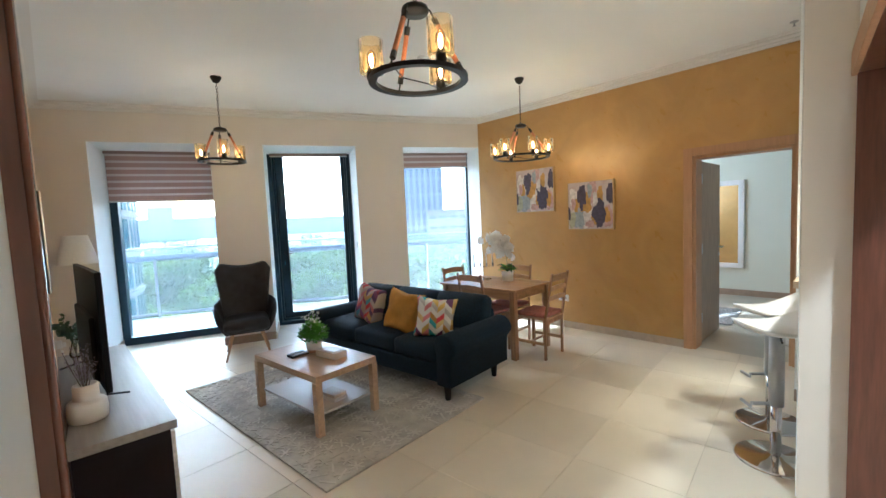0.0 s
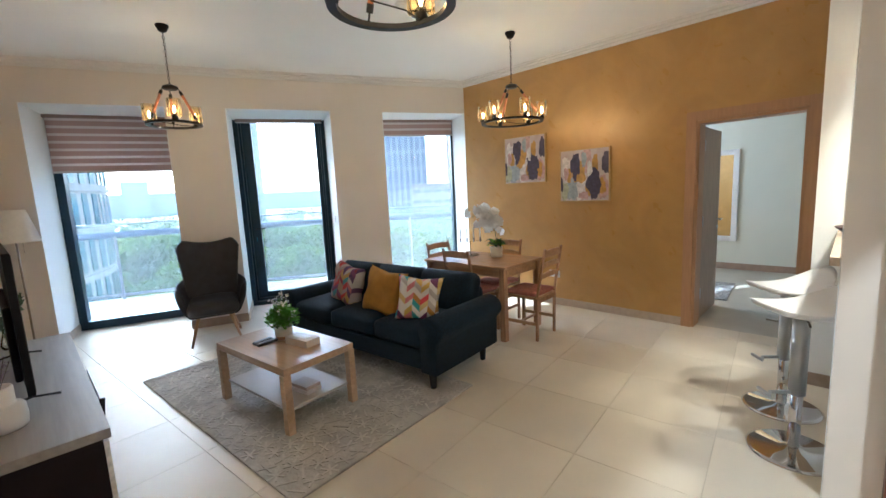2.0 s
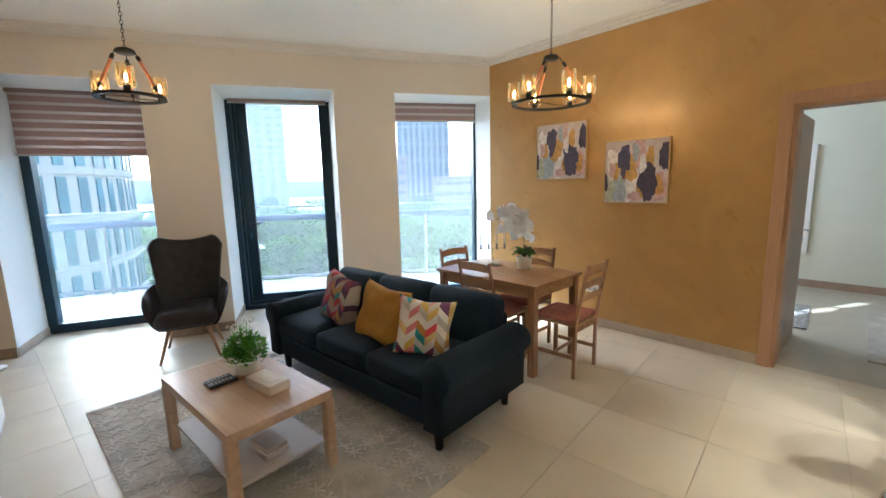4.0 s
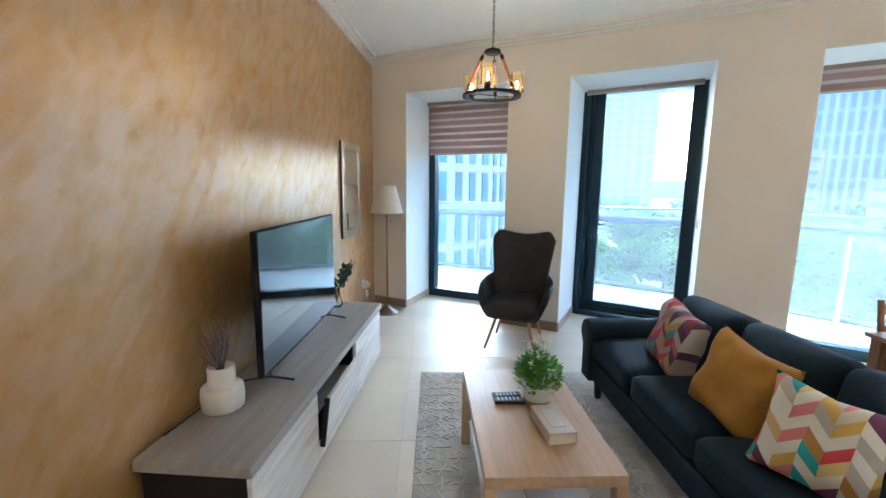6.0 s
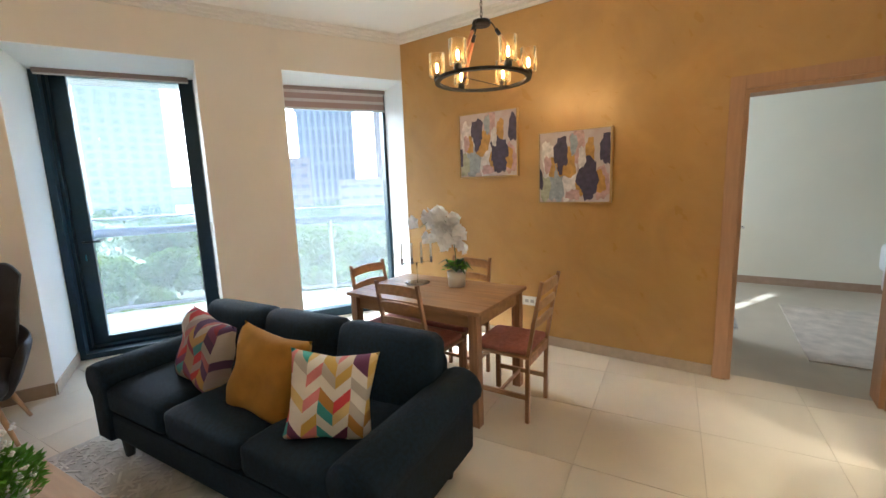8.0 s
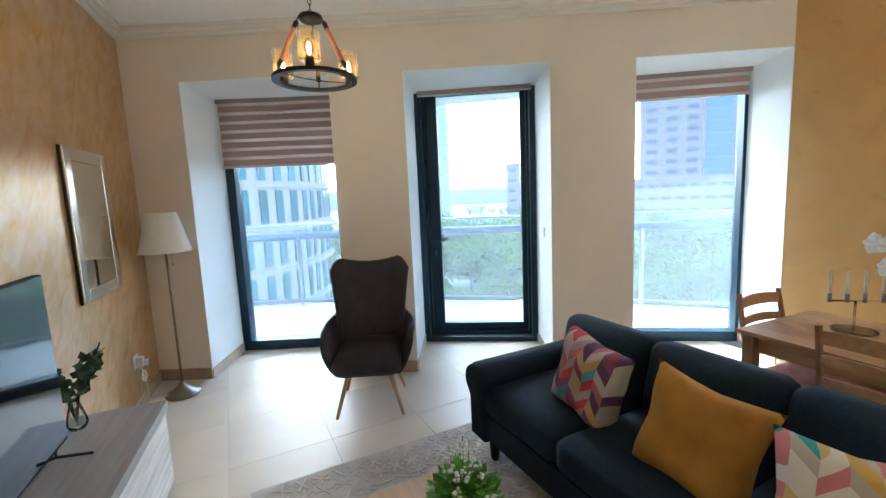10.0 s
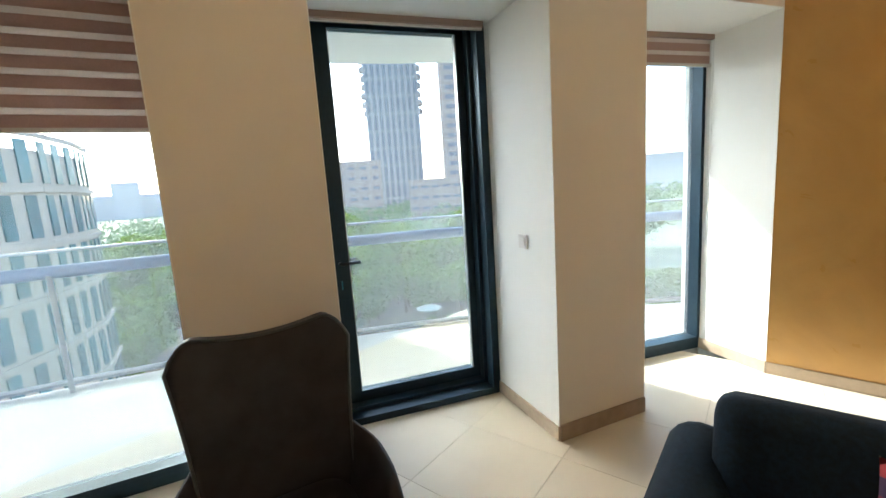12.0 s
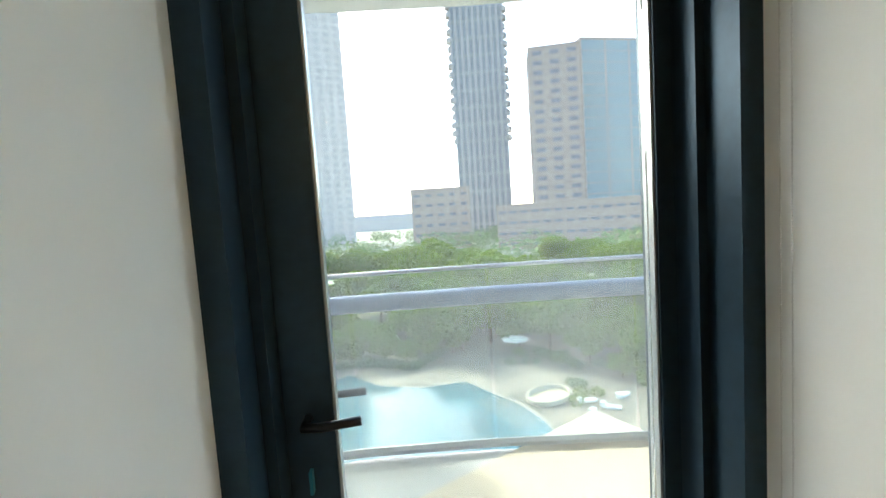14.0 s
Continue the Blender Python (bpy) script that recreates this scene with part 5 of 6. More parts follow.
# orchid
oc = thing("orchid", "white artificial orchid with green leaves in a white pot", "plant", pose(4.50, 3.14, 0.74) @ Matrix.Scale(1.12, 4))
part("pot", lathe([(0, 0), (0.055, 0), (0.062, 0.1), (0.058, 0.1), (0.054, 0.09), (0, 0.09)], 28), M_CREAM, oc, smooth=True)
rnd = random.Random(21)
bm = bmesh.new()
for k in range(13):
    t = k * 2.4
    r = rnd.uniform(0.07, 0.13)
    mid = Vector((math.cos(t) * r * 0.55, math.sin(t) * r * 0.55, 0.16 + rnd.uniform(-0.02, 0.03)))
    tip = Vector((math.cos(t) * r, math.sin(t) * r, 0.10 + rnd.uniform(-0.03, 0.05)))
    sd = Vector((-math.sin(t), math.cos(t), 0)) * 0.022
    o = Vector((0, 0, 0.09))
    a = [bm.verts.new(v) for v in (o, mid + sd, tip, mid - sd)]
    c = bm.verts.new(mid + Vector((0, 0, -0.008)))
    bm.faces.new((a[0], a[1], c)), bm.faces.new((a[1], a[2], c)), bm.faces.new((a[2], a[3], c)), bm.faces.new((a[3], a[0], c))
part("leaves", bm, material("orchid_leaf", (0.03, 0.10, 0.025), 0.35, noise_scale=12, var=0.3), oc)
bmm = bmesh.new()
foliage(bmm, rnd, (0, 0, 0.09), 0.07, 0.07, 160, 0.03)
part("moss", bmm, MATS["plant_leaf"], oc)
bs, bf = bmesh.new(), bmesh.new()
for st in range(3):
    dx, dy = ((-0.17, 0.14), (-0.09, 0.12), (-0.13, 0.04))[st]
    pts = []
    for k in range(9):
        q = k / 8
        pts.append(Vector((dx * q ** 2.2 * 1.1, dy * q ** 2.2, 0.09 + (0.36 - 0.04 * st) * math.sin(q * 2.15) / 0.98)))
    add_tube(bs, pts, 0.0025, 6)
    for k in range(22):
        q = 0.4 + 0.6 * k / 21
        p = pts[min(8, int(q * 8))] + Vector((rnd.uniform(-0.06, 0.06), rnd.uniform(-0.06, 0.06), rnd.uniform(-0.055, 0.045)))
        n0 = Vector((rnd.uniform(-1, 0.2), rnd.uniform(-1, 0.3), rnd.uniform(-0.4, 0.5))).normalized()
        e1 = n0.orthogonal().normalized()
        e2 = n0.cross(e1)
        for f in range(5):
            t = 2 * math.pi * f / 5
            d1 = e1 * math.cos(t) + e2 * math.sin(t)
            d2 = -e1 * math.sin(t) + e2 * math.cos(t)
            s = 0.042 if f % 2 else 0.049
            vs = [bf.verts.new(w) for w in (p, p + d1 * s * 0.6 + d2 * s * 0.45 + n0 * 0.006, p + d1 * s, p + d1 * s * 0.6 - d2 * s * 0.45 + n0 * 0.006)]
            bf.faces.new(vs)
part("stems", bs, MATS["orchid_leaf"], oc)
part("blossom", bf, cloth("orchid_petal", (0.92, 0.91, 0.89), 0.35), oc)["kind"] = "stuff"

# candle holder
ch = thing("candle_holder", "clear glass candelabrum with four slim white candles on the table", "candle holder", pose(4.44, 3.46, 0.74, 0, 0, -35))
part("plate", lathe([(0, 0), (0.09, 0), (0.095, 0.006), (0.085, 0.006), (0, 0.004)], 32), M_CLEAR, ch, smooth=True)
part("stem", tube([(0, 0, 0.005), (0, 0, 0.16)], 0.005, 8), M_CLEAR, ch, smooth=True)
part("cross_bar", tube([(-0.12, 0, 0.16), (0.12, 0, 0.16)], 0.004, 8), M_CLEAR, ch, smooth=True)
for k in range(4):
    x = -0.115 + k * 0.077
    part("cup", lathe([(0, 0.15), (0.009, 0.152), (0.011, 0.20), (0.009, 0.20), (0, 0.165)], 12, Matrix.Translation((x, 0, 0))), material("pewter", (0.3, 0.28, 0.28), 0.4, 0.6), ch, "dark pewter candle cup", smooth=True)
    part("candle", tube([(x, 0, 0.17), (x, 0, 0.315)], 0.0075, 8), material("white_candle", (0.72, 0.70, 0.66), 0.5), ch, smooth=True)


# pictures
def picture(label, y0, y1, z0, z1, seed):
    g = thing("picture", label, "picture", pose(XR, (y0 + y1) / 2, (z0 + z1) / 2, 0, 0, 0))
    w, h = (y1 - y0) / 2, (z1 - z0) / 2
    gold = material("brass_frame", (0.55, 0.38, 0.16), 0.35, 0.7)
    for a0, a1, b0, b1 in ((-w, -w + 0.01, -h, h), (w - 0.01, w, -h, h), (-w + 0.01, w - 0.01, -h, -h + 0.01), (-w + 0.01, w - 0.01, h - 0.01, h)):
        part("frame", boxm(-0.035, 0.0, a0, a1, b0, b1, 0.001, 1), gold, g, "thin brass-coloured frame")
    cm = bpy.data.materials.get("painted_canvas") or material("painted_canvas", (0.60, 0.54, 0.53), 0.7, noise_scale=7, color2=(0.50, 0.38, 0.36), bump=0.2, bump_scale=60)
    part("canvas", boxm(-0.025, -0.002, -w + 0.01, w - 0.01, -h + 0.01, h - 0.01), cm, g)
    cols = {"d": ("paint_plum", (0.075, 0.06, 0.10)), "y": ("paint_ochre", (0.5, 0.28, 0.07)), "b": ("paint_bluegrey", (0.33, 0.36, 0.40)), "w": ("paint_offwhite", (0.68, 0.63, 0.61)), "p": ("paint_pink", (0.52, 0.34, 0.32)), "g": ("paint_greengrey", (0.42, 0.42, 0.30))}
    # strokes: key, across (0 at the far side), up, half width, half height
    strokes = [("w", .2, .55, .16, .3), ("p", .55, .8, .1, .22), ("p", .9, .25, .09, .22), ("w", .45, .3, .12, .3), ("b", .24, .25, .12, .25), ("g", .08, .2, .08, .18), ("y", .4, .55, .13, .2), ("y", .18, .52, .06, .14), ("y", .73, .72, .06, .16), ("y", .85, .27, .09, .15), ("y", .6, .25, .06, .16), ("w", .1, .75, .06, .14), ("p", .12, .55, .05, .12), ("b", .5, .82, .05, .14), ("d", .32, .72, .1, .2), ("d", .31, .52, .04, .12), ("d", .7, .38, .14, .22), ("d", .72, .2, .1, .16), ("d", .94, .72, .07, .2), ("d", .01, .32, .04, .14), ("w", .62, .62, .05, .14), ("p", .5, .1, .1, .07)]
    rnd = random.Random(seed)
    for k, (c, u, v, rw, rh) in enumerate(strokes):
        bm = bmesh.new()
        vs = []
        cy, cz = w - 0.012 - u * 2 * (w - 0.012), -h + 0.012 + v * 2 * (h - 0.012)
        ph = [rnd.uniform(0, 6) for _ in range(3)]
        for i in range(26):
            t = 2 * math.pi * i / 26
            r = 1 + 0.12 * math.sin(3 * t + ph[0]) + 0.09 * math.sin(7 * t + ph[1]) + 0.05 * math.sin(13 * t + ph[2])
            y = max(-w + 0.011, min(w - 0.011, cy + rw * 2 * w * math.copysign(abs(math.cos(t)) ** 0.8, math.cos(t)) * r))
            z = max(-h + 0.011, min(h - 0.011, cz + rh * 2 * h * math.copysign(abs(math.sin(t)) ** 0.8, math.sin(t)) * r))
            vs.append(bm.verts.new((-0.0254 - 0.0002 * k, y, z)))
        bm.faces.new(vs)
        part("brush_stroke", bm, material(cols[c][0], cols[c][1], 0.7, noise_scale=25, var=0.25, bump=0.2, bump_scale=120), g)
    return g


picture("abstract plum and ochre painting in brass frame near the window", 3.09, 3.70, 1.53, 2.12, 1)
picture("abstract plum and pink painting in brass frame toward the door", 2.30, 2.90, 1.285, 1.88, 2)


# chandeliers
def amber(name):
    m = glass(name, (1.0, 0.92, 0.76), veil=0.035, film=(0.95, 0.7, 0.4))
    return m


M_AMBER = amber("amber_glass")
M_IRON = material("black_iron", (0.015, 0.014, 0.014), 0.45, 0.6, noise_scale=20, var=0.3)
M_ROPE = material("rope_wrap", (0.45, 0.16, 0.06), 0.7, noise_scale=30, var=0.2, bump=0.3, bump_scale=200)
M_FIL = material("filament_glow", (1.0, 0.72, 0.35), 0.3, emit=14)


def chandelier(x, y, zr, zh, R, n, base, rods, label):
    g = thing("chandelier", label, "ceiling light", pose(x, y, 0))
    part("canopy", lathe([(0, H), (0.05, H), (0.05, H - 0.012), (0.03, H - 0.05), (0.012, H - 0.06), (0, H - 0.06)], 24), M_IRON, g, smooth=True)
    bm = bmesh.new()
    z, k = H - 0.06, 0
    while z > zh + 0.03:
        pts = [(0.008 * math.cos(t) * (k % 2), 0.008 * math.cos(t) * (1 - k % 2), z - 0.016 + 0.018 * math.sin(t)) for t in [2 * math.pi * q / 8 for q in range(9)]]
        add_tube(bm, pts, 0.0022, 5)
        z -= 0.027
        k += 1
    part("chain", bm, M_IRON, g)
    part("hub", lathe([(0, zh + 0.03), (0.02, zh + 0.028), (0.055, zh + 0.015), (0.06, zh), (0.055, zh - 0.012), (0, zh - 0.012)], 24), M_IRON, g, smooth=True)
    bm = bmesh.new()
    prof = [(-0.016, -0.009), (0.016, -0.009), (0.016, 0.009), (-0.016, 0.009)]
    rings = [[bm.verts.new(((R + a) * math.cos(t), (R + a) * math.sin(t), zr + b)) for a, b in prof] for t in [2 * math.pi * q / 64 for q in range(64)]]
    for q in range(64):
        a, b = rings[q], rings[(q + 1) % 64]
        for e in range(4):
            bm.faces.new((a[e], a[(e + 1) % 4], b[(e + 1) % 4], b[e]))
    bmesh.ops.recalc_face_normals(bm, faces=bm.faces)
    part("ring", bm, M_IRON, g)
    for q in range(rods):
        t = radians(base + 360 / rods * (q + 0.5))
        c, s = math.cos(t), math.sin(t)
        p0, p1 = Vector((0.06 * c, 0.06 * s, zh + 0.005)), Vector((R * c, R * s, zr + 0.01))
        a, b = p0.lerp(p1, 0.2), p0.lerp(p1, 0.82)
        part("arm", tube([a, b], 0.011, 10), M_ROPE, g, "copper-brown rope-wrapped arm", smooth=True)
        part("arm_collar", tube([p0.lerp(p1, 0.13), p0.lerp(p1, 0.24)], 0.013, 8), M_IRON, g)
        part("arm_collar", tube([p0.lerp(p1, 0.8), p0.lerp(p1, 0.9)], 0.013, 8), M_IRON, g)
        part("link", tube([p0, p0.lerp(p1, 0.13)], 0.004, 6), M_IRON, g)
        part("link", tube([p0.lerp(p1, 0.9), p1], 0.004, 6), M_IRON, g)
    for q in range(n):
        t = radians(base + 360 / n * q)
        m = Matrix.Translation((R * math.cos(t), R * math.sin(t), zr))
        part("socket", lathe([(0, 0.005), (0.02, 0.005), (0.024, 0.02), (0.02, 0.055), (0, 0.055)], 16, m), M_IRON, g, smooth=True)
        sh = part("shade", lathe([(0.018, 0.036), (0.05, 0.036), (0.053, 0.042), (0.053, 0.175), (0.0505, 0.175), (0.0505, 0.04), (0.018, 0.04)], 28, m), M_AMBER, g, "amber glass cylinder shade", smooth=True)
        sh.visible_shadow = False
        bb = part("bulb", lathe([(0, 0.055), (0.012, 0.06), (0.022, 0.09), (0.02, 0.115), (0.008, 0.135), (0, 0.137)], 16, m), glass_bulb, g, "lit filament bulb", smooth=True)
        bb.visible_shadow = False
        part("filament", lathe([(0, 0.062), (0.006, 0.07), (0.009, 0.095), (0.004, 0.118), (0, 0.12)], 10, m), M_FIL, g, "glowing filament")
    pts = [(R * 0.95 * math.cos(radians(base)), R * 0.95 * math.sin(radians(base)), zr + 0.01), (R * 0.3, 0, zr - 0.004), (-R * 0.2, R * 0.3, zr + 0.02), (R * 0.95 * math.cos(radians(base + 180)), R * 0.95 * math.sin(radians(base + 180)), zr + 0.01)]
    part("flex", tube(pts, 0.003, 6), M_IRON, g)
    lt = new("chandelier_light", bpy.data.lights.new("chandelier_light", "POINT"))
    lt.data.energy, lt.data.color, lt.data.shadow_soft_size = CH_POWER * 2.4, (1.0, 0.52, 0.22), 0.25
    lt.matrix_world = pose(x, y, zr + 0.12)
    return g


CH_POWER = 0.12
glass_bulb = glass("bulb_glass", (1.0, 0.78, 0.45))
chandelier(1.94, 4.63, 2.165, 2.47, 0.20, 3, 19, 3, "small black ring chandelier with three lit amber glass lamps")
chandelier(1.86, 1.53, 2.11, 2.40, 0.20, 3, 17, 3, "small black ring chandelier with three lit amber lamps by the hall")
chandelier(4.47, 2.87, 2.13, 2.47, 0.29, 6, 0, 3, "large black ring chandelier with six amber lamps over the table")
for kx in (3.45, 4.25):
    kl = new("kitchen_light", bpy.data.lights.new("kitchen_light", "AREA"))
    kl.data.shape, kl.data.energy, kl.data.color, kl.data.size = "DISK", 3.9, (1.0, 0.78, 0.52), 0.2
    kl.matrix_world = look((kx, -0.22, 2.93), (kx, 0.25, 0))
# unseen ceiling fixture with an area lamp, assumed and added to brighten the hall
dl = thing("downlight", "assumed round ceiling lamp, unseen, added to light the hall", "ceiling light", pose(1.9, -0.9, H))
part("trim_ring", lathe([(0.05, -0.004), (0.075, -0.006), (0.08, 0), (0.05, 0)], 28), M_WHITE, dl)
part("lens", lathe([(0, -0.002), (0.05, -0.002), (0.05, 0), (0, 0)], 28), material("fill_lamp_lens", (1.0, 0.9, 0.75), 0.4, emit=8), dl)
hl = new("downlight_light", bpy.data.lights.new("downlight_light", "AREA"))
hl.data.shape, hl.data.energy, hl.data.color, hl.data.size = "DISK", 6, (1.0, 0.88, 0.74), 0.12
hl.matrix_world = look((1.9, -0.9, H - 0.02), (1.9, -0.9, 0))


# stools
def stool(x, y, rz, zs):
    g = thing("bar_stool", "white moulded bar stool on a round chrome base by the counter", "stool", pose(x, y, 0, 0, 0, rz), "stools at the breakfast counter")
    chrome = material("chrome", (0.62, 0.62, 0.62), 0.06, 1.0)
    part("base_plate", lathe([(0, 0), (0.205, 0), (0.207, 0.006), (0.19, 0.014), (0.06, 0.02), (0.035, 0.035), (0, 0.035)], 40), chrome, g, smooth=True)
    part("lower_column", tube([(0, 0, 0.03), (0, 0, 0.40)], 0.028, 16), chrome, g, "chrome gas column", smooth=True)
    part("upper_column", tube([(0, 0, 0.33), (0, 0, zs - 0.02)], 0.038, 16), material("grey_sleeve", (0.45, 0.46, 0.47), 0.3, 0.6), g, "grey column sleeve", smooth=True)
    part("footrest", tube([(0.03, 0, 0.34), (0.13, 0, 0.34), (0.16, 0.05, 0.34), (0.16, -0.05, 0.34)], 0.01, 8), MATS["grey_sleeve"], g)
    part("lever", tube([(0, 0.03, zs - 0.04), (0.05, 0.13, zs - 0.05)], 0.005, 6), MATS["black_iron"], g)
    bm = bmesh.new()
    N = 18
    gr = {}
    for side in (0, 1):
        for i in range(N + 1):
            for j in range(N + 1):
                u, v = 2 * i / N - 1, 2 * j / N - 1
                a, b = u * math.sqrt(1 - v * v / 2), v * math.sqrt(1 - u * u / 2)
                if side and (i in (0, N) or j in (0, N)):
                    gr[side, i, j] = gr[0, i, j]
                    continue
                z = zs + 0.02 + 0.09 * abs(a) ** 2.2 * (1.25 if a < 0 else 0.35) - 0.01 * b * b - side * 0.028
                gr[side, i, j] = bm.verts.new((a * 0.23, b * 0.18, z))
    for side in (0, 1):
        for i in range(N):
            for j in range(N):
                q = [gr[side, i, j], gr[side, i + 1, j], gr[side, i + 1, j + 1], gr[side, i, j + 1]]
                bm.faces.new(q[::-1] if side else q)
    part("seat", bm, material("white_plastic", (0.75, 0.74, 0.73), 0.3), g, "white moulded saddle seat", smooth=True)
    return g


stool(4.15, 0.63, 130, 0.78)
stool(3.635, 0.53, 128, 0.79)


# blinds: alternating bands
def blind(i, name, s0, s1, z0, z1, bands, label):
    a, b = BACK[i], BACK[i + 1]
    g = thing(name, label, "blind")
    m1 = bpy.data.materials.get("blind_band") or cloth("blind_band", (0.54, 0.38, 0.33), 0.42)
    m2 = bpy.data.materials.get("blind_sheer") or cloth("blind_sheer", (0.78, 0.70, 0.65), 0.65)
    part("cassette", along(a, b, s0, s1, -0.09, -0.03, z1 - 0.035, z1), material("blind_cassette", (0.3, 0.22, 0.19), 0.5), g, "slim blind cassette")
    h = (z1 - 0.035 - z0) / bands
    for k in range(2 * bands):
        lo, hi = z0 + (k // 2) * h + (0.68 * h if k % 2 else 0), z0 + (k // 2) * h + (h if k % 2 else 0.68 * h)
        part("band", along(a, b, s0 + 0.01, s1 - 0.01, -0.058 - 0.004 * (k % 2), -0.056 - 0.004 * (k % 2), lo, hi + 0.002), m2 if k % 2 else m1, g)
    part("bottom_bar", along(a, b, s0, s1, -0.067, -0.052, z0 - 0.022, z0), material("blind_bar", (0.62, 0.6, 0.58), 0.4), g, "pale bottom bar")
    return g


blind(1, "zebra_blind", 0.01, 1.22, 1.92, 2.555, 7, "pinkish-brown striped zebra blind, one third lowered")
blind(5, "zebra_blind", 0.02, 1.19, 2.345, 2.555, 2, "pinkish-brown striped zebra blind, almost fully raised")
blind(3, "roller_cassette", 0.05, 1.15, 2.53, 2.555, 1, "slim blind cassette over the balcony door, fully raised")


# unseen blind, added to cut the bedroom sun to a narrow floor streak
a_, b_ = (6.5, 4.38), (8.6, 3.40)
bb_ = thing("zebra_blind", "pale lowered blind, unseen, added over the bedroom window to shape the sun", "blind")
part("cassette", along(a_, b_, 0.0, 2.2, -0.10, -0.04, 2.50, 2.555), MATS["blind_cassette"], bb_)
for z0, z1 in ((0.08, 1.70), (1.78, 2.50)):
    part("band", along(a_, b_, 0.0, 2.3, -0.072, -0.07, z0, z1), bpy.data.materials["blind_band"], bb_)
part("bottom_bar", along(a_, b_, 0.0, 2.3, -0.078, -0.064, 0.06, 0.08), MATS["blind_bar"], bb_)
M_BEAD = material("bead_plastic", (0.7, 0.7, 0.68), 0.4)
for i, z0 in ((4, 0.45), (6, 0.9)):
    ca, cb_ = Vector(BACK[i]), Vector(FRONT[i])
    u = (cb_ - ca).normalized()
    n_ = Vector((u.y, -u.x)) * (0.012 if Vector((u.y, -u.x)).x < 0 else -0.012)
    bm = bmesh.new()
    for o in (0.05, 0.075):
        p = ca + u * o + n_
        add_tube(bm, [(p.x, p.y, z0), (p.x, p.y, 2.53)], 0.0012, 5)
        for k in range(int((2.53 - z0) / 0.012)):
            z = z0 + k * 0.012
            v = [bm.verts.new((p.x + a, p.y + b, z + c)) for a, b, c in ((0.0026, 0, 0), (0, 0.0026, 0), (-0.0026, 0, 0), (0, -0.0026, 0), (0, 0, 0.003), (0, 0, -0.003))]
            for f in ((0, 1, 4), (1, 2, 4), (2, 3, 4), (3, 0, 4), (1, 0, 5), (2, 1, 5), (3, 2, 5), (0, 3, 5)):
                bm.faces.new([v[j] for j in f])
    tagged(part("bead_chain", bm, M_BEAD), "pale beaded blind chain hanging on the window reveal", "blind chain")
sd_ = thing("smoke_detector", "round white smoke detector on the ceiling", "smoke detector", pose(3.25, 3.05, H))
part("base", lathe([(0, -0.012), (0.055, -0.012), (0.058, 0), (0, 0)], 28), M_WHITE, sd_, smooth=True)
part("head", lathe([(0, -0.045), (0.03, -0.043), (0.044, -0.03), (0.046, -0.012), (0, -0.012)], 28), M_WHITE, sd_, smooth=True)
bo = thing("bowl", "dark brown shallow wooden bowl on the breakfast counter", "bowl", pose(4.36, 0.33, 1.10))
part("body", lathe([(0, 0), (0.05, 0), (0.09, 0.02), (0.125, 0.05), (0.12, 0.052), (0.085, 0.027), (0, 0.01)], 32), material("dark_bowl_wood", (0.05, 0.02, 0.015), 0.35), bo, smooth=True)

# small wall things
def wall_plate(name, label, m, w, h, holes):
    g = thing(name, label, "switch" if holes == 0 else "socket", m)
    part("plate", boxm(-w / 2, w / 2, 0, 0.009, -h / 2, h / 2, 0.003), material("plate_plastic", (0.78, 0.77, 0.75), 0.35), g)
    if holes == 0:
        part("rocker", boxm(-w * 0.32, w * 0.32, 0.009, 0.013, -h * 0.3, h * 0.3, 0.001), MATS["plate_plastic"], g)
    for k in range(holes):
        part("outlet", boxm(-w * 0.3 + k * w * 0.35, -w * 0.3 + k * w * 0.35 + w * 0.22, 0.009, 0.0105, -h * 0.2, h * 0.15), material("socket_slot", (0.4, 0.4, 0.4), 0.5), g)
    return g


wall_plate("wall_socket", "white double wall socket on the bronze wall by the table", pose(XR, 3.00, 0.39, 0, 0, 90), 0.146, 0.086, 2)
wall_plate("wall_socket", "white double wall socket behind the bench with plugs", pose(XL, 5.98, 0.38, 0, 0, -90), 0.10, 0.10, 1)
pg = thing("plug_adapter", "white plug adapter in the wall socket behind the bench", "plug", pose(XL + 0.012, 5.98, 0.37))
part("body", boxm(0, 0.045, -0.03, 0.03, -0.035, 0.045, 0.008), MATS["plate_plastic"], pg)
part("plug", boxm(0.046, 0.075, -0.018, 0.018, -0.025, 0.02, 0.006), MATS["plate_plastic"], pg)
loop = [(XL + 0.05 + 0.01 * k / 20, 5.96 + 0.045 * math.cos(k * 0.62), 0.27 + 0.04 * math.sin(k * 0.62)) for k in range(21)]
tagged(part("cable_coil", tube(loop, 0.004, 6), M_WHITE, smooth=True), "coiled white cable hanging at the wall socket", "cable")
tagged(part("plug_cable", tube([(XL + 0.03, 5.98, 0.36), (XL + 0.06, 5.95, 0.25), (XL + 0.06, 6.02, 0.05), (0.80, 6.12, 0.02)], 0.004, 6), M_WHITE), "white cable from the socket to the floor lamp", "cable")
wall_plate("light_switch", "white rocker switch on the side of the door recess", pose(3.938, 5.468, 1.17, 0, 0, 66.2), 0.086, 0.086, 0)

# bedroom things
bmr = thing("bedroom_mirror", "tall mirror in a broad white frame on the bedroom wall", "mirror")
part("mirror_glass", boxm(8.885, 8.893, 1.76, 2.35, 0.54, 1.83), M_MIRROR, bmr)
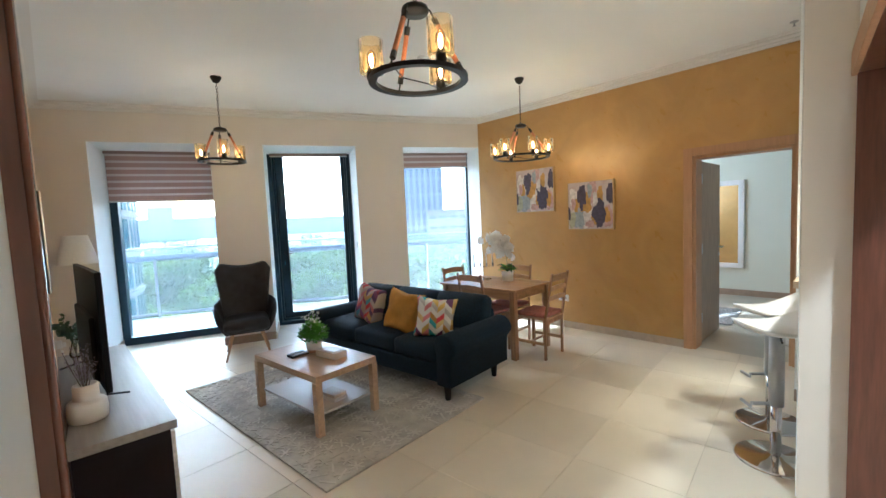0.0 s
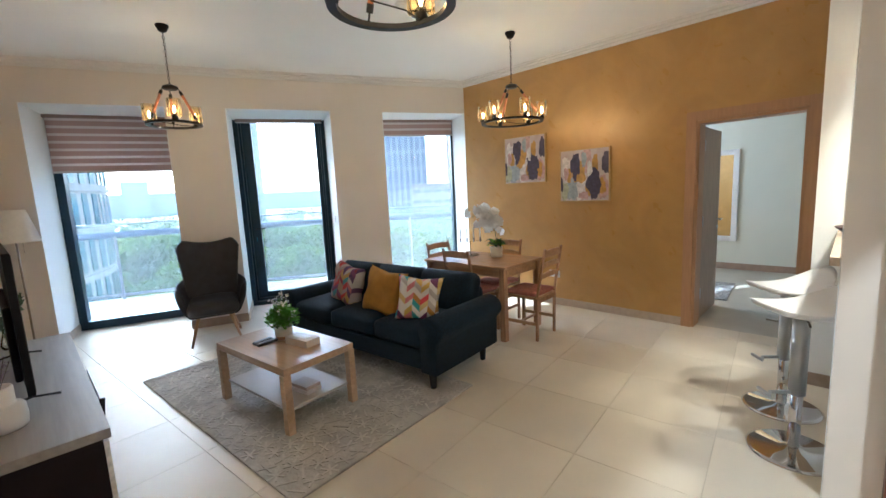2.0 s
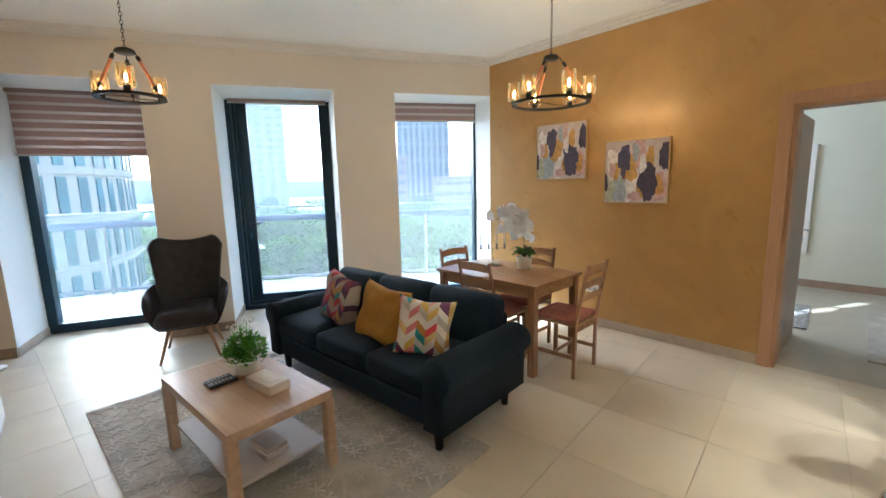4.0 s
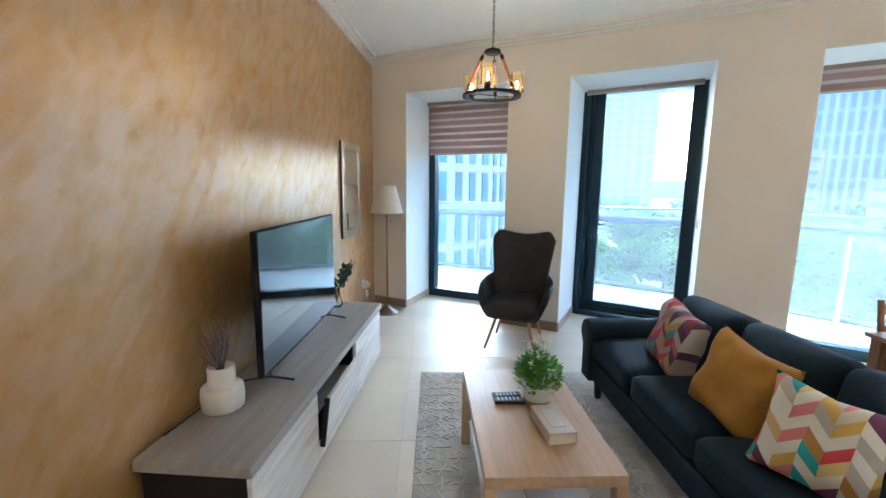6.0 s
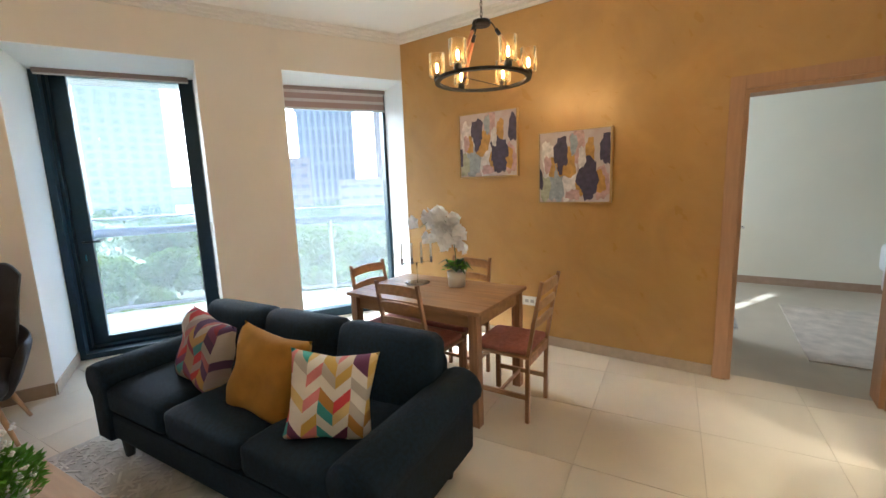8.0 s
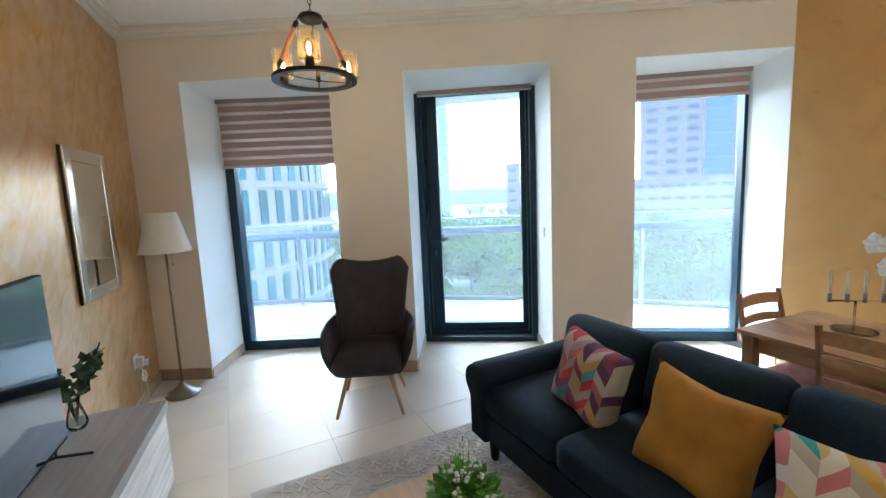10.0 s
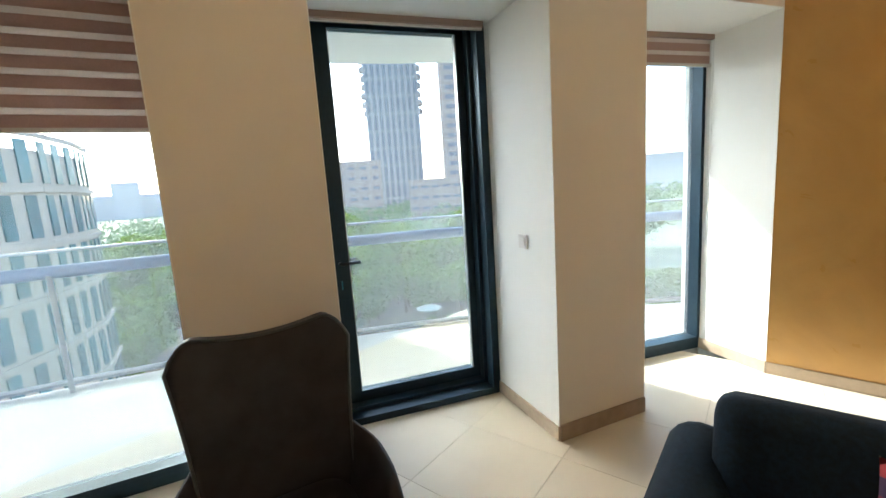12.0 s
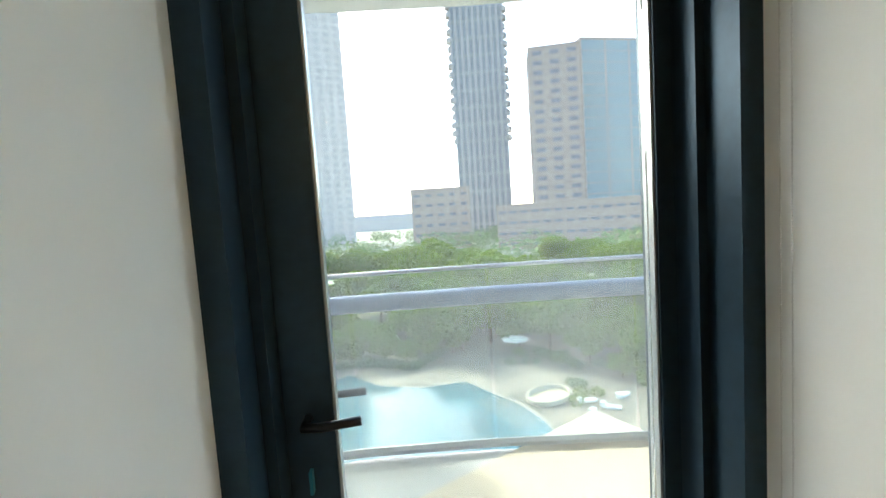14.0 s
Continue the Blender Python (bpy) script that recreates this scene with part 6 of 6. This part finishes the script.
for y0, y1, z0, z1 in ((1.68, 1.76, 0.46, 1.91), (2.35, 2.43, 0.46, 1.91), (1.76, 2.35, 0.46, 0.54), (1.76, 2.35, 1.83, 1.91)):
    part("frame", boxm(8.86, 8.898, y0, y1, z0, z1, 0.008), M_WHITE, bmr, "broad white frame")


def small_rug(name, label, pts, mat, fringe=False):
    bm = prism(pts, 0.001, 0.012)
    ob = tagged(part(name, bm, mat), label, "rug")
    if fringe:
        bm = bmesh.new()
        a, b = Vector(pts[0]), Vector(pts[1])
        c, d = Vector(pts[3]), Vector(pts[2])
        for p, q, s in ((b, d, 1), (a, c, -1)):
            out = (b - a).normalized() * s * 0.05
            for k in range(30):
                e = p.lerp(q, (k + 0.5) / 30)
                add_tube(bm, [(e.x, e.y, 0.006), (e.x + out.x, e.y + out.y, 0.004)], 0.003, 4)
        part("fringe", bm, mat, ob)
    return ob


small_rug("bedroom_rug", "large pale beige rug on the bedroom floor", [(6.15, 0.95), (6.22, -0.9), (7.9, -0.9), (7.85, 1.02)], material("beige_rug", (0.5, 0.46, 0.4), 0.95, noise_scale=7, var=0.2, bump=0.5, bump_scale=40))
small_rug("bedside_rug", "small speckled grey rug with fringes on the bedroom floor", [(6.75, 1.40), (7.75, 1.48), (7.70, 2.05), (6.72, 1.98)], material("grey_rug", (0.5, 0.48, 0.45), 0.95, noise_scale=45, color2=(0.12, 0.12, 0.12), bump=0.5, bump_scale=60), True)
bd = thing("bed", "white-covered bed, its corner seen through the bedroom door", "bed")
part("base", boxm(7.6, 8.88, -2.4, 0.02, 0.05, 0.30, 0.02), M_WHITE, bd)
bm = bmesh.new()
add_box(bm, 7.56, 8.88, -2.4, 0.07, 0.28, 0.62, 0.08, 4)
part("mattress", bm, material("bed_linen", (0.75, 0.76, 0.78), 0.85, noise_scale=6, var=0.04, bump=0.3, bump_scale=12), bd, smooth=True)

# sprinkler, ceiling
sp = thing("sprinkler", "small chrome ceiling sprinkler head", "sprinkler", pose(5.2, 0.66, H))
part("rose", lathe([(0, -0.006), (0.03, -0.004), (0.03, 0), (0, 0)], 20), M_STEEL, sp)
part("head", lathe([(0, -0.04), (0.014, -0.038), (0.006, -0.03), (0.006, -0.005), (0, -0.005)], 12), M_STEEL, sp)

# ---- floor tiles ----


def clip(poly, a, b, c):
    """The part of a polygon where a*x + b*y <= c."""
    out = []
    for p, q in zip(poly, poly[1:] + poly[:1]):
        dp, dq = a * p[0] + b * p[1] - c, a * q[0] + b * q[1] - c
        if dp <= 0:
            out.append(p)
        if dp * dq < 0:
            out.append(lerp(p, q, dp / (dp - dq)))
    return out


BOUNDS = [(-1, 0, -0.3), (1, 0, 5.6), (0, -1, 1.2)]
for p, q in ((BACK[1], BACK[2]), (BACK[2], BACK[3]), (BACK[3], BACK[4]), (BACK[4], BACK[6])):
    nx, ny = -(q[1] - p[1]), q[0] - p[0]
    BOUNDS.append((nx, ny, nx * p[0] + ny * p[1]))
tiles_mat = material("floor_tile_random", (0.70, 0.62, 0.485), 0.42, noise_scale=2.2, var=0.05, bump=0.01, bump_scale=60)
tiles_mat.node_tree.nodes["Principled BSDF"].inputs["Specular IOR Level"].default_value = 0.35
nt, lt2 = tiles_mat.node_tree.nodes, tiles_mat.node_tree.links
oi, mp2, mlt = nt.new("ShaderNodeObjectInfo"), nt.new("ShaderNodeMapRange"), nt.new("ShaderNodeMix")
mp2.inputs["To Min"].default_value, mp2.inputs["To Max"].default_value = 0.93, 1.06
mlt.data_type, mlt.blend_type = "RGBA", "MULTIPLY"
mlt.inputs[0].default_value = 1.0
src = nt["Principled BSDF"].inputs["Base Color"].links[0].from_socket
lt2.new(oi.outputs["Random"], mp2.inputs["Value"])
lt2.new(src, mlt.inputs[6])
lt2.new(mp2.outputs["Result"], mlt.inputs[7])
lt2.new(mlt.outputs[2], nt["Principled BSDF"].inputs["Base Color"])
floor_ob = bpy.data.objects["floor"]
TA = radians(6.0)
for i in range(-3, 14):
    for j in range(-5, 16):
        u0, v0 = 3.0 + 0.6 * i - 1.8, 0.49 + 0.6 * j
        sq = [(u0 + 0.0015, v0 + 0.0015), (u0 + 0.5985, v0 + 0.0015), (u0 + 0.5985, v0 + 0.5985), (u0 + 0.0015, v0 + 0.5985)]
        poly = [(a * math.cos(TA) - b * math.sin(TA), a * math.sin(TA) + b * math.cos(TA)) for a, b in sq]
        for a, b, c in BOUNDS:
            poly = clip(poly, a, b, c) if len(poly) > 2 else []
        if len(poly) < 3:
            continue
        part("floor_tile", prism(poly, -0.004, 0.0), tiles_mat, floor_ob)
